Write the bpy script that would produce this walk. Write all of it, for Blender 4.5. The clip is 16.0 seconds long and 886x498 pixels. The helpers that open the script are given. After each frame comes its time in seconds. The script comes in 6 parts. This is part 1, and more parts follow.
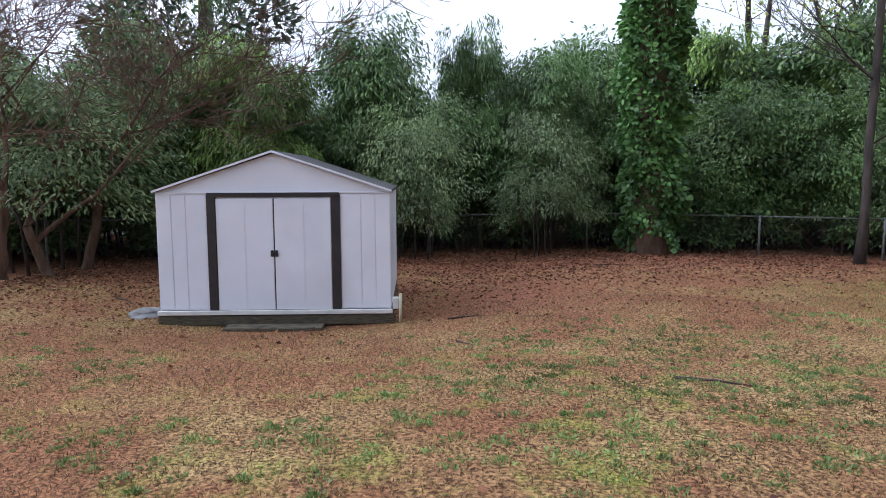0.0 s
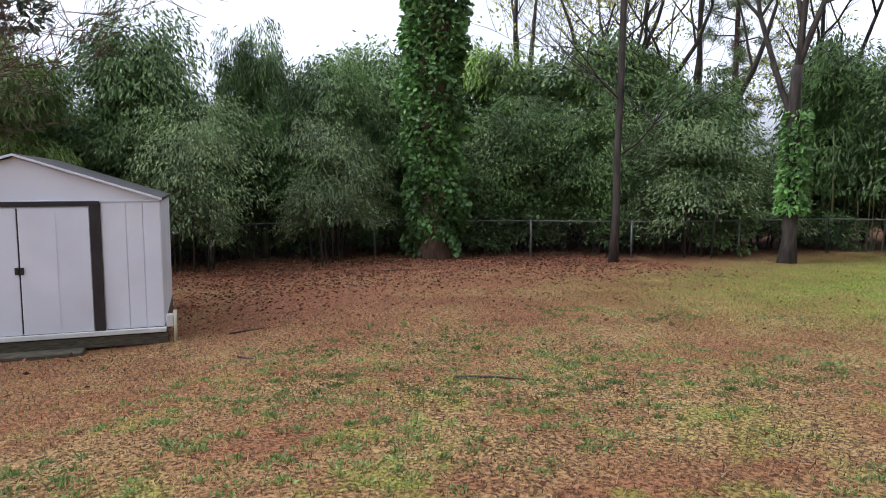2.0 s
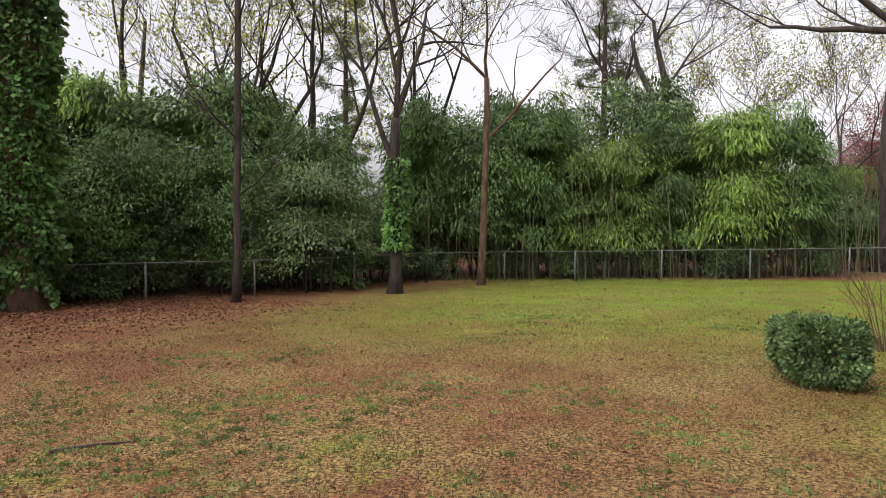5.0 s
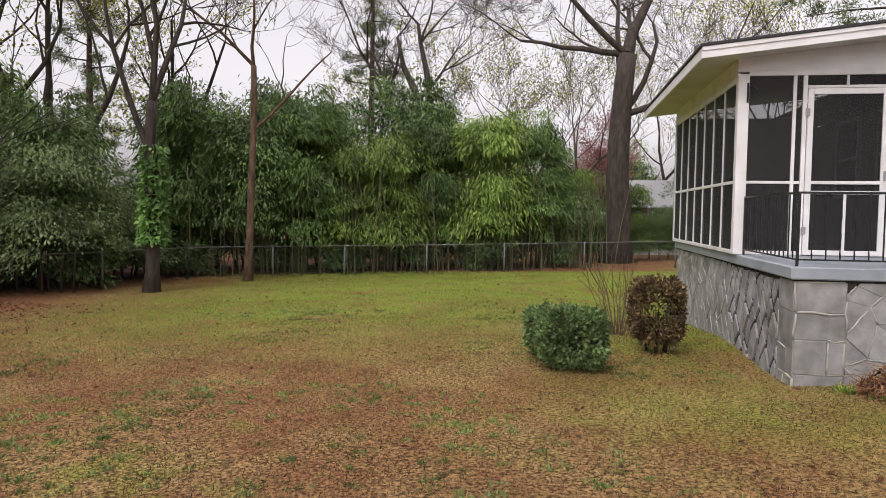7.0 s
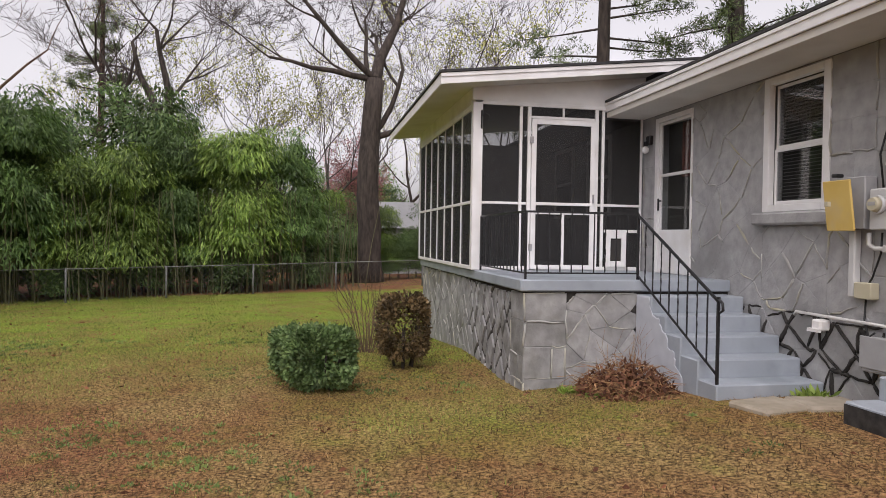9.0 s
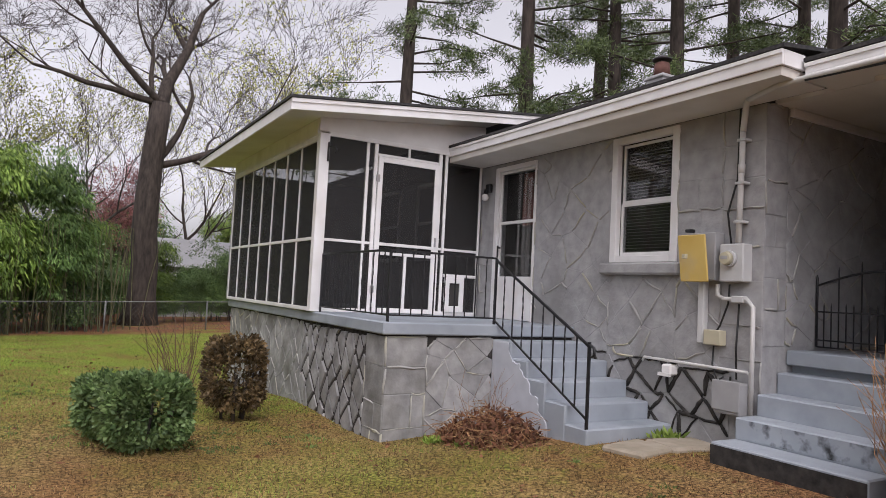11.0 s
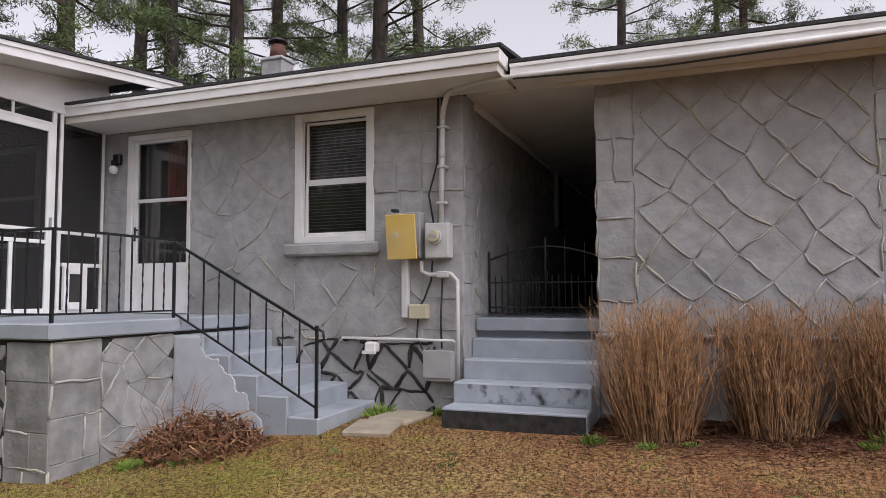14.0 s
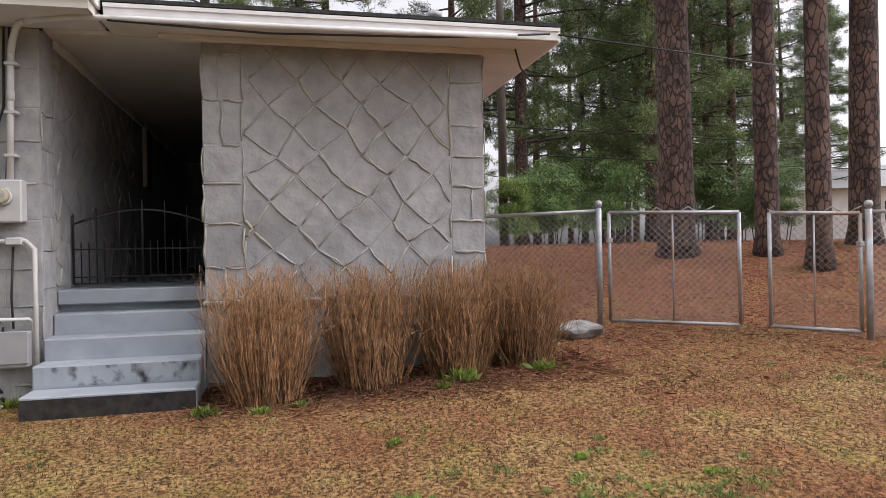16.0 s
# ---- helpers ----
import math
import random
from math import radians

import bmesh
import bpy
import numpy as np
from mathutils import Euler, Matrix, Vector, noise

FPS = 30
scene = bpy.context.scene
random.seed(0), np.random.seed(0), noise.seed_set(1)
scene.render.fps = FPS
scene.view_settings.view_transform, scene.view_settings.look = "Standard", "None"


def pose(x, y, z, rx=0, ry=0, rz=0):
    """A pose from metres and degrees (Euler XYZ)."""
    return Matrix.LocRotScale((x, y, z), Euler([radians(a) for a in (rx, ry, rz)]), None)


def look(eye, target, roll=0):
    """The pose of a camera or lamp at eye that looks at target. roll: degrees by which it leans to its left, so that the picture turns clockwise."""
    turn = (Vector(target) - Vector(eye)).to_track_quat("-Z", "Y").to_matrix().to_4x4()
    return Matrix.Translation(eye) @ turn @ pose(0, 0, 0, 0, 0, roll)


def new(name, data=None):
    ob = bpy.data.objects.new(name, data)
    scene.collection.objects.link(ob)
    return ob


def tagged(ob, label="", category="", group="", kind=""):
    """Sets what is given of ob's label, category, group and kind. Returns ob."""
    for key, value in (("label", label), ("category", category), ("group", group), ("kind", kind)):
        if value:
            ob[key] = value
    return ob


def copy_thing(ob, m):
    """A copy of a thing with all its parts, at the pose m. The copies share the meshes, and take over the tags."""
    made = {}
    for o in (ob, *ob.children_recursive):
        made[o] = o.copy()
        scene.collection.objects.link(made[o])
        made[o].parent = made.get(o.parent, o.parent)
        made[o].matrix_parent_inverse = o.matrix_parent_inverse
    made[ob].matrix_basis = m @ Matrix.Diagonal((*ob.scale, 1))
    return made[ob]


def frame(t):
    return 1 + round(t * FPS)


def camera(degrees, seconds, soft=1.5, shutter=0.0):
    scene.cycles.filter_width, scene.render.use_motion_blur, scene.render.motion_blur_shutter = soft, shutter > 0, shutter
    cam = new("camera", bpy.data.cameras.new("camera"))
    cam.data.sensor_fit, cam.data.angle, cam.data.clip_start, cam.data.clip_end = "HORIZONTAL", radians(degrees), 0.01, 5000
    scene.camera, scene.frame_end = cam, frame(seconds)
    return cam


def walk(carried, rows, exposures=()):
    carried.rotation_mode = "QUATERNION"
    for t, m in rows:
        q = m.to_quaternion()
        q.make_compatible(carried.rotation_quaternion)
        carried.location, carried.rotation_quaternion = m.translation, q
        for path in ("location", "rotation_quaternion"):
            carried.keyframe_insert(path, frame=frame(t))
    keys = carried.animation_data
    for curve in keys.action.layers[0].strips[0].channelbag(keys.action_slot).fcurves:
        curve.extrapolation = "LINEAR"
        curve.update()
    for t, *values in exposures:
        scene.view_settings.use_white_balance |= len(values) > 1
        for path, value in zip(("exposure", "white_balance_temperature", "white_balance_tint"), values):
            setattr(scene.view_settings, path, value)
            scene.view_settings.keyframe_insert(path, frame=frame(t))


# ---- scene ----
cam = camera(65.2, 16.0, soft=0.8)

PATH = [
    (0, (-4.53, -4.82, 1.352), (-6.456, -4.329, 1.136), -0.2),
    (0.5, (-4.554, -4.793, 1.343), (-6.452, -4.196, 1.137), -0.0),
    (1, (-4.534, -4.758, 1.345), (-6.379, -4.014, 1.139), 0.0),
    (1.5, (-4.55, -4.751, 1.342), (-6.321, -3.844, 1.136), -0.1),
    (2, (-4.575, -4.714, 1.341), (-6.272, -3.674, 1.146), -0.1),
    (2.5, (-4.568, -4.713, 1.362), (-6.198, -3.566, 1.196), 0.1),
    (3, (-4.539, -4.7, 1.365), (-6.07, -3.422, 1.22), -0.1),
    (3.5, (-4.54, -4.661, 1.376), (-5.923, -3.221, 1.253), 0.0),
    (4, (-4.527, -4.656, 1.375), (-5.764, -3.087, 1.273), -0.2),
    (6.5, (-4.60, -4.66, 1.42), (-5.075, -2.717, 1.314), 0.8),
    (7, (-4.64, -4.64, 1.425), (-4.954, -2.665, 1.319), 0.8),
    (7.5, (-4.60, -4.66, 1.42), (-4.773, -2.667, 1.324), 0.8),
    (8, (-4.54, -4.715, 1.404), (-4.558, -2.718, 1.309), 1.5),
    (8.5, (-4.475, -4.639, 1.408), (-4.315, -2.65, 1.282), 1.7),
    (9, (-4.56, -4.469, 1.378), (-4.175, -2.507, 1.344), 0.9),
    (9.5, (-4.85, -4.37, 1.338), (-4.18, -2.486, 1.349), 0.8),
    (11.8, (-5.68, -3.18, 1.245), (-4.454, -1.608, 1.398), 0.6),
    (12, (-5.837, -3.037, 1.238), (-4.503, -1.551, 1.359), -0.6),
    (12.5, (-5.978, -2.779, 1.234), (-4.487, -1.449, 1.321), 0.5),
    (13, (-6.039, -2.544, 1.219), (-4.483, -1.294, 1.35), 0.1),
    (13.5, (-6.160, -2.307, 1.227), (-4.40, -1.359, 1.263), -0.6),
    (14, (-6.119, -2.11, 1.156), (-4.253, -1.403, 1.286), -0.3),
    (14.5, (-6.15, -1.916, 1.214), (-4.185, -1.552, 1.275), -0.8),
    (15, (-6.114, -1.985, 1.223), (-4.116, -1.915, 1.254), -1.3),
    (15.5, (-6.108, -1.965, 1.223), (-4.118, -2.172, 1.242), -0.8),
    (16, (-6.13, -1.861, 1.232), (-4.181, -2.315, 1.226), -1.1),
]
walk(cam, [(t, look(eye, target, roll)) for t, eye, target, roll in PATH],
     [(0, 1.1, 5350, 14), (4, 0.9, 6300, 13), (7, 0.66, 6600, 18), (9, 0.56, 6550, 19), (12.5, 0.56, 6250, 20), (14, 0.62, 6300, 19), (16, 0.90, 6350, 17)])

# ---- world and light: a bright overcast day ----
SUN_EL, SUN_ROT = radians(50), radians(200)
world = bpy.data.worlds.new("world")
scene.world = world
world.use_nodes = True
wn = world.node_tree.nodes
sky = wn.new("ShaderNodeTexSky")
sky.sky_type, sky.sun_disc = "NISHITA", False
sky.sun_elevation, sky.sun_rotation = SUN_EL, SUN_ROT
sky.air_density, sky.dust_density, sky.ozone_density = 1.0, 4.0, 1.0
hs = wn.new("ShaderNodeHueSaturation")
hs.inputs["Saturation"].default_value = 0.10
world.node_tree.links.new(sky.outputs[0], hs.inputs["Color"])
world.node_tree.links.new(hs.outputs[0], wn["Background"].inputs[0])
wn["Background"].inputs[1].default_value = 0.15
sun = new("sun", bpy.data.lights.new("sun", "SUN"))
sun.data.energy, sun.data.angle, sun.data.color = 0.5, radians(30), (1.0, 0.97, 0.93)
sun.rotation_euler = (radians(40), 0, radians(-160))


# ---- materials ----
def mat(name, c1, c2, scale=8.0, rough=0.8, bump=0.15, detail=6.0, c3=None, big=0.7, metal=0.0, vary=0.0, stretch=(1, 1, 1), bdist=0.01, plates=0.0):
    m = bpy.data.materials.new(name)
    m.use_nodes = True
    nt = m.node_tree
    N, L = nt.nodes, nt.links
    b = N["Principled BSDF"]
    b.inputs["Roughness"].default_value, b.inputs["Metallic"].default_value = rough, metal
    tc, mp = N.new("ShaderNodeTexCoord"), N.new("ShaderNodeMapping")
    geo = N.new("ShaderNodeNewGeometry")
    L.new(geo.outputs["Position"], mp.inputs[0])
    mp.inputs["Scale"].default_value = stretch
    n1, n2 = N.new("ShaderNodeTexNoise"), N.new("ShaderNodeTexNoise")
    n1.inputs["Scale"].default_value, n1.inputs["Detail"].default_value = scale, detail
    n2.inputs["Scale"].default_value, n2.inputs["Detail"].default_value = big, 3
    for n in (n1, n2):
        L.new(mp.outputs[0], n.inputs["Vector"])
    r1 = N.new("ShaderNodeValToRGB")
    r1.color_ramp.elements[0].color, r1.color_ramp.elements[1].color = (*c1, 1), (*c2, 1)
    r1.color_ramp.elements[0].position, r1.color_ramp.elements[1].position = 0.3, 0.7
    L.new(n1.outputs[0], r1.inputs[0])
    col = r1.outputs[0]
    if c3:
        r2, mx = N.new("ShaderNodeValToRGB"), N.new("ShaderNodeMixRGB")
        r2.color_ramp.elements[0].position, r2.color_ramp.elements[1].position = 0.5, 0.72
        L.new(n2.outputs[0], r2.inputs[0])
        L.new(r2.outputs[0], mx.inputs[0])
        L.new(col, mx.inputs[1])
        mx.inputs[2].default_value = (*c3, 1)
        col = mx.outputs[0]
    if plates:
        vo, pr, pm, pv = N.new("ShaderNodeTexVoronoi"), N.new("ShaderNodeMapRange"), N.new("ShaderNodeMixRGB"), N.new("ShaderNodeMapping")
        vo.feature = "DISTANCE_TO_EDGE"
        vo.inputs["Scale"].default_value = plates
        wob = N.new("ShaderNodeMixRGB")
        wob.blend_type, wob.inputs[0].default_value = "ADD", 0.12
        L.new(geo.outputs["Position"], pv.inputs[0])
        pv.inputs["Scale"].default_value = (1, 1, 0.45)
        L.new(pv.outputs[0], wob.inputs[1])
        L.new(n1.outputs["Color"], wob.inputs[2])
        L.new(wob.outputs[0], vo.inputs["Vector"])
        pr.inputs[1].default_value, pr.inputs[2].default_value = 0.02, 0.14
        L.new(vo.outputs["Distance"], pr.inputs[0])
        L.new(pr.outputs[0], pm.inputs[0])
        pm.inputs[1].default_value = (0.018, 0.012, 0.01, 1)
        L.new(col, pm.inputs[2])
        col = pm.outputs[0]
    if vary:
        oi, hv, mr = N.new("ShaderNodeObjectInfo"), N.new("ShaderNodeHueSaturation"), N.new("ShaderNodeMapRange")
        mr.inputs[3].default_value, mr.inputs[4].default_value = 1 - vary, 1 + vary
        L.new(oi.outputs["Random"], mr.inputs[0])
        L.new(mr.outputs[0], hv.inputs["Value"])
        L.new(col, hv.inputs["Color"])
        col = hv.outputs[0]
    L.new(col, b.inputs["Base Color"])
    if bump:
        bp = N.new("ShaderNodeBump")
        bp.inputs["Strength"].default_value, bp.inputs["Distance"].default_value = bump, bdist
        L.new(n1.outputs[0], bp.inputs["Height"])
        L.new(bp.outputs[0], b.inputs["Normal"])
    return m


def leaf_mat(name, dark, light, rough=0.5, objvar=0.2, drift=0.9):
    m = bpy.data.materials.new(name)
    m.use_nodes = True
    N, L = m.node_tree.nodes, m.node_tree.links
    b = N["Principled BSDF"]
    b.inputs["Roughness"].default_value = rough
    b.inputs["Specular IOR Level"].default_value = 0.35
    geo, r = N.new("ShaderNodeNewGeometry"), N.new("ShaderNodeValToRGB")
    r.color_ramp.elements[0].color, r.color_ramp.elements[1].color = (*dark, 1), (*light, 1)
    L.new(geo.outputs["Random Per Island"], r.inputs[0])
    oi, hv, mr = N.new("ShaderNodeObjectInfo"), N.new("ShaderNodeHueSaturation"), N.new("ShaderNodeMapRange")
    mr.inputs[3].default_value, mr.inputs[4].default_value = 1 - objvar, 1 + objvar
    L.new(oi.outputs["Random"], mr.inputs[0])
    nz, nr, vm = N.new("ShaderNodeTexNoise"), N.new("ShaderNodeMapRange"), N.new("ShaderNodeMath")
    nz.inputs["Scale"].default_value, nz.inputs["Detail"].default_value = drift, 3
    L.new(geo.outputs["Position"], nz.inputs["Vector"])
    nr.inputs[1].default_value, nr.inputs[2].default_value = 0.35, 0.68
    nr.inputs[3].default_value, nr.inputs[4].default_value = 0.62, 1.5
    L.new(nz.outputs[0], nr.inputs[0])
    vm.operation = "MULTIPLY"
    L.new(mr.outputs[0], vm.inputs[0])
    L.new(nr.outputs[0], vm.inputs[1])
    L.new(vm.outputs[0], hv.inputs["Value"])
    L.new(r.outputs[0], hv.inputs["Color"])
    L.new(hv.outputs[0], b.inputs["Base Color"])
    tr, add = N.new("ShaderNodeBsdfTranslucent"), N.new("ShaderNodeMixShader")
    L.new(hv.outputs[0], tr.inputs["Color"])
    add.inputs[0].default_value = 0.25
    L.new(b.outputs[0], add.inputs[1])
    L.new(tr.outputs[0], add.inputs[2])
    L.new(add.outputs[0], N["Material Output"].inputs[0])
    return m


def lawn_mat():
    """Dormant lawn: straw and tan, green patches, red-brown leaf litter by the wood, needles by the gate."""
    m = bpy.data.materials.new("lawn")
    m.use_nodes = True
    N, L = m.node_tree.nodes, m.node_tree.links
    b = N["Principled BSDF"]
    b.inputs["Roughness"].default_value = 0.95
    b.inputs["Specular IOR Level"].default_value = 0.15
    geo = N.new("ShaderNodeNewGeometry")

    def nz(scale, detail=5, lo=0.4, hi=0.6):
        n, r = N.new("ShaderNodeTexNoise"), N.new("ShaderNodeMapRange")
        n.inputs["Scale"].default_value, n.inputs["Detail"].default_value = scale, detail
        n.inputs["Roughness"].default_value = 0.65
        L.new(geo.outputs["Position"], n.inputs["Vector"])
        r.inputs[1].default_value, r.inputs[2].default_value = lo, hi
        L.new(n.outputs[0], r.inputs[0])
        return r.outputs[0], n.outputs[0]

    def attr(name):
        a = N.new("ShaderNodeAttribute")
        a.attribute_name = name
        return a.outputs["Fac"]

    def mix(f, a, c):
        x = N.new("ShaderNodeMixRGB")
        L.new(f, x.inputs[0])
        for k, v in ((1, a), (2, c)):
            if isinstance(v, tuple):
                x.inputs[k].default_value = (*v, 1)
            else:
                L.new(v, x.inputs[k])
        return x.outputs[0]

    def mul(a, c):
        x = N.new("ShaderNodeMath")
        x.operation = "MULTIPLY"
        L.new(a, x.inputs[0])
        if isinstance(c, float):
            x.inputs[1].default_value = c
        else:
            L.new(c, x.inputs[1])
        return x.outputs[0]

    fine, fraw = nz(34, 10, 0.40, 0.62)
    straw = mix(fine, (0.05, 0.026, 0.012), (0.48, 0.318, 0.135))
    straw = mix(mul(nz(0.7, 10, 0.40, 0.58)[0], 0.85), straw, mix(fine, (0.075, 0.028, 0.014), (0.33, 0.14, 0.07)))
    green = mix(fine, (0.08, 0.12, 0.011), (0.29, 0.38, 0.045))
    patchy = mul(mul(nz(2.3, 8, 0.52, 0.66)[0], attr("weedy")), 0.7)
    c = mix(patchy, straw, green)
    c = mix(mul(attr("green"), nz(1.5, 8, 0.25, 0.6)[0]), c, green)
    litter = mix(fine, (0.06, 0.022, 0.012), (0.36, 0.16, 0.085))
    c = mix(mul(attr("litter"), nz(1.2, 8, 0.3, 0.5)[0]), c, litter)
    L.new(c, b.inputs["Base Color"])
    bp = N.new("ShaderNodeBump")
    bp.inputs["Strength"].default_value, bp.inputs["Distance"].default_value = 0.8, 0.03
    L.new(fraw, bp.inputs["Height"])
    L.new(bp.outputs[0], b.inputs["Normal"])
    return m


M = {
    "paint": mat("grey painted masonry", (0.30, 0.298, 0.298), (0.42, 0.418, 0.415), 7, 0.85, 0.9, bdist=0.025, c3=(0.25, 0.246, 0.24), vary=0.05, big=1.2),
    "base_stone": mat("weathered porch stone", (0.20, 0.198, 0.196), (0.38, 0.376, 0.365), 5, 0.9, 1.0, bdist=0.03, c3=(0.16, 0.155, 0.14), vary=0.14, big=2.4, detail=9),
    "mortar": mat("painted mortar", (0.32, 0.316, 0.305), (0.43, 0.42, 0.39), 12, 0.9, 0.4, c3=(0.43, 0.40, 0.28), big=2),
    "dark_joint": mat("open dark joint", (0.012, 0.011, 0.01), (0.05, 0.045, 0.04), 14, 0.95, 0.5),
    "step": mat("blue-grey floor paint", (0.28, 0.31, 0.345), (0.36, 0.395, 0.43), 5, 0.6, 0.2, c3=(0.24, 0.27, 0.295), big=2.5),
    "worn_step": mat("flaked step paint", (0.28, 0.31, 0.345), (0.36, 0.395, 0.43), 5, 0.7, 0.3, c3=(0.03, 0.032, 0.034), big=11),
    "chip": mat("worn concrete", (0.03, 0.035, 0.035), (0.2, 0.22, 0.23), 9, 0.9, 0.4),
    "patch": mat("pale cement render", (0.42, 0.44, 0.48), (0.54, 0.56, 0.60), 4, 0.9, 0.3),
    "white": mat("white trim paint", (0.74, 0.73, 0.72), (0.82, 0.81, 0.80), 5, 0.5, 0.05, c3=(0.68, 0.66, 0.63), big=2),
    "soffit": mat("soffit paint", (0.60, 0.57, 0.52), (0.68, 0.65, 0.60), 3, 0.7, 0.05, c3=(0.55, 0.51, 0.45)),
    "shingle": mat("asphalt roof shingle", (0.02, 0.02, 0.022), (0.06, 0.058, 0.056), 30, 0.95, 0.4),
    "iron": mat("black iron paint", (0.008, 0.008, 0.009), (0.02, 0.02, 0.022), 20, 0.4, 0.1),
    "shed": mat("off-white shed steel", (0.68, 0.69, 0.75), (0.75, 0.76, 0.82), 1.5, 0.45, 0.03, c3=(0.60, 0.60, 0.64)),
    "shed_trim": mat("dark brown shed trim", (0.016, 0.013, 0.014), (0.03, 0.024, 0.024), 8, 0.5, 0.05),
    "timber": mat("weathered timber", (0.035, 0.028, 0.018), (0.11, 0.095, 0.06), 9, 0.9, 0.4, stretch=(1, 1, 6)),
    "yellow": mat("yellowed enamel", (0.60, 0.40, 0.09), (0.68, 0.50, 0.16), 3, 0.45, 0.05, c3=(0.60, 0.46, 0.22), big=4),
    "meter": mat("pale grey meter box", (0.50, 0.50, 0.49), (0.58, 0.58, 0.57), 6, 0.5, 0.05),
    "gbox": mat("grey utility plastic", (0.30, 0.30, 0.30), (0.36, 0.36, 0.36), 6, 0.5, 0.05),
    "beige": mat("beige plastic", (0.44, 0.40, 0.28), (0.5, 0.46, 0.33), 6, 0.5, 0.05),
    "pipe": mat("white conduit", (0.55, 0.54, 0.52), (0.66, 0.65, 0.62), 6, 0.5, 0.05),
    "cable": mat("black cable", (0.01, 0.01, 0.01), (0.02, 0.02, 0.02), 6, 0.5, 0),
    "steel": mat("galvanised steel", (0.30, 0.31, 0.32), (0.48, 0.49, 0.5), 12, 0.5, 0.1, metal=0.5, c3=(0.30, 0.2, 0.13), big=3),
    # darker, rougher steel and wire for the back and rear fences
    "dark_steel": mat("dark fence steel", (0.10, 0.105, 0.10), (0.2, 0.2, 0.19), 12, 0.7, 0.1, metal=0.2),
    "dark_wire": mat("dark fence wire", (0.05, 0.05, 0.05), (0.1, 0.1, 0.1), 12, 0.7, 0),
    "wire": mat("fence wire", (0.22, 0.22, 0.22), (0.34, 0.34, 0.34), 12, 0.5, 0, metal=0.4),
    # near-black colour that carries the shade of unlit rooms, also in place of glass
    "dark": mat("painted interior gloom", (0.03, 0.028, 0.026), (0.05, 0.045, 0.04), 2, 0.9, 0),
    "blind": mat("window blind slat", (0.13, 0.125, 0.115), (0.18, 0.17, 0.16), 2, 0.6, 0),
    "curtain": mat("red-brown curtain", (0.10, 0.03, 0.022), (0.2, 0.07, 0.05), 5, 0.9, 0.1),
    "bark": mat("grey brown bark", (0.03, 0.024, 0.02), (0.10, 0.082, 0.068), 7, 0.95, 0.9, stretch=(1, 1, 0.25), bdist=0.04),
    "bark_dark": mat("dark bark", (0.022, 0.017, 0.014), (0.075, 0.058, 0.047), 9, 0.95, 0.8, stretch=(1, 1, 0.25), bdist=0.03),
    "bark_brown": mat("ruddy bark", (0.06, 0.035, 0.022), (0.19, 0.12, 0.08), 9, 0.95, 0.8, stretch=(1, 1, 0.3), bdist=0.03),
    "pine_bark": mat("plated pine bark", (0.035, 0.022, 0.018), (0.17, 0.105, 0.08), 5, 0.95, 1.0, stretch=(1, 1, 0.6), bdist=0.04, plates=11.0),
    "cane": mat("bamboo cane", (0.07, 0.075, 0.03), (0.17, 0.16, 0.075), 6, 0.6, 0, vary=0.3),
    "dry": mat("dry stems", (0.06, 0.026, 0.012), (0.46, 0.26, 0.12), 16, 0.9, 0, vary=0.15),
    "stone": mat("flagstone", (0.26, 0.22, 0.16), (0.36, 0.31, 0.24), 7, 0.9, 0.4),
    "rock": mat("grey rock", (0.16, 0.16, 0.155), (0.34, 0.33, 0.32), 5, 0.9, 0.6),
    "brick": mat("red brick house", (0.10, 0.045, 0.035), (0.17, 0.08, 0.06), 6, 0.9, 0.2),
    "brown_leaf": leaf_mat("fallen leaves", (0.07, 0.026, 0.014), (0.36, 0.165, 0.09), 0.8),
    "bamboo": leaf_mat("bamboo leaves", (0.05, 0.10, 0.028), (0.17, 0.27, 0.075)),
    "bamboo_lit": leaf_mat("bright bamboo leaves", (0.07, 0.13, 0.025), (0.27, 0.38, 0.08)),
    "privet": leaf_mat("dark evergreen leaves", (0.045, 0.095, 0.028), (0.19, 0.28, 0.09)),
    "greyleaf": leaf_mat("grey green leaves", (0.09, 0.14, 0.055), (0.27, 0.34, 0.15)),
    "ivy": leaf_mat("ivy leaves", (0.04, 0.10, 0.025), (0.18, 0.32, 0.085), drift=0.6),
    "magnolia": leaf_mat("glossy dark leaves", (0.018, 0.038, 0.018), (0.07, 0.11, 0.055), 0.3),
    "bud": leaf_mat("spring buds", (0.24, 0.27, 0.05), (0.48, 0.48, 0.11)),
    "redbud": leaf_mat("pink spring blossom", (0.26, 0.09, 0.09), (0.42, 0.2, 0.19)),
    "needle": leaf_mat("pine needles", (0.045, 0.075, 0.03), (0.17, 0.22, 0.08)),
    "box": leaf_mat("clipped shrub leaves", (0.06, 0.11, 0.035), (0.23, 0.33, 0.125), drift=6.0),
    "russet": leaf_mat("russet shrub leaves", (0.05, 0.035, 0.018), (0.22, 0.15, 0.07), drift=6.0),
    "grass": leaf_mat("green grass blades", (0.12, 0.19, 0.03), (0.32, 0.42, 0.09)),
    "strawblade": leaf_mat("straw blades", (0.05, 0.025, 0.012), (0.48, 0.32, 0.145), 0.8),
    "weed": leaf_mat("grey green weeds", (0.10, 0.16, 0.04), (0.26, 0.36, 0.11)),
    "lawn": lawn_mat(),
}


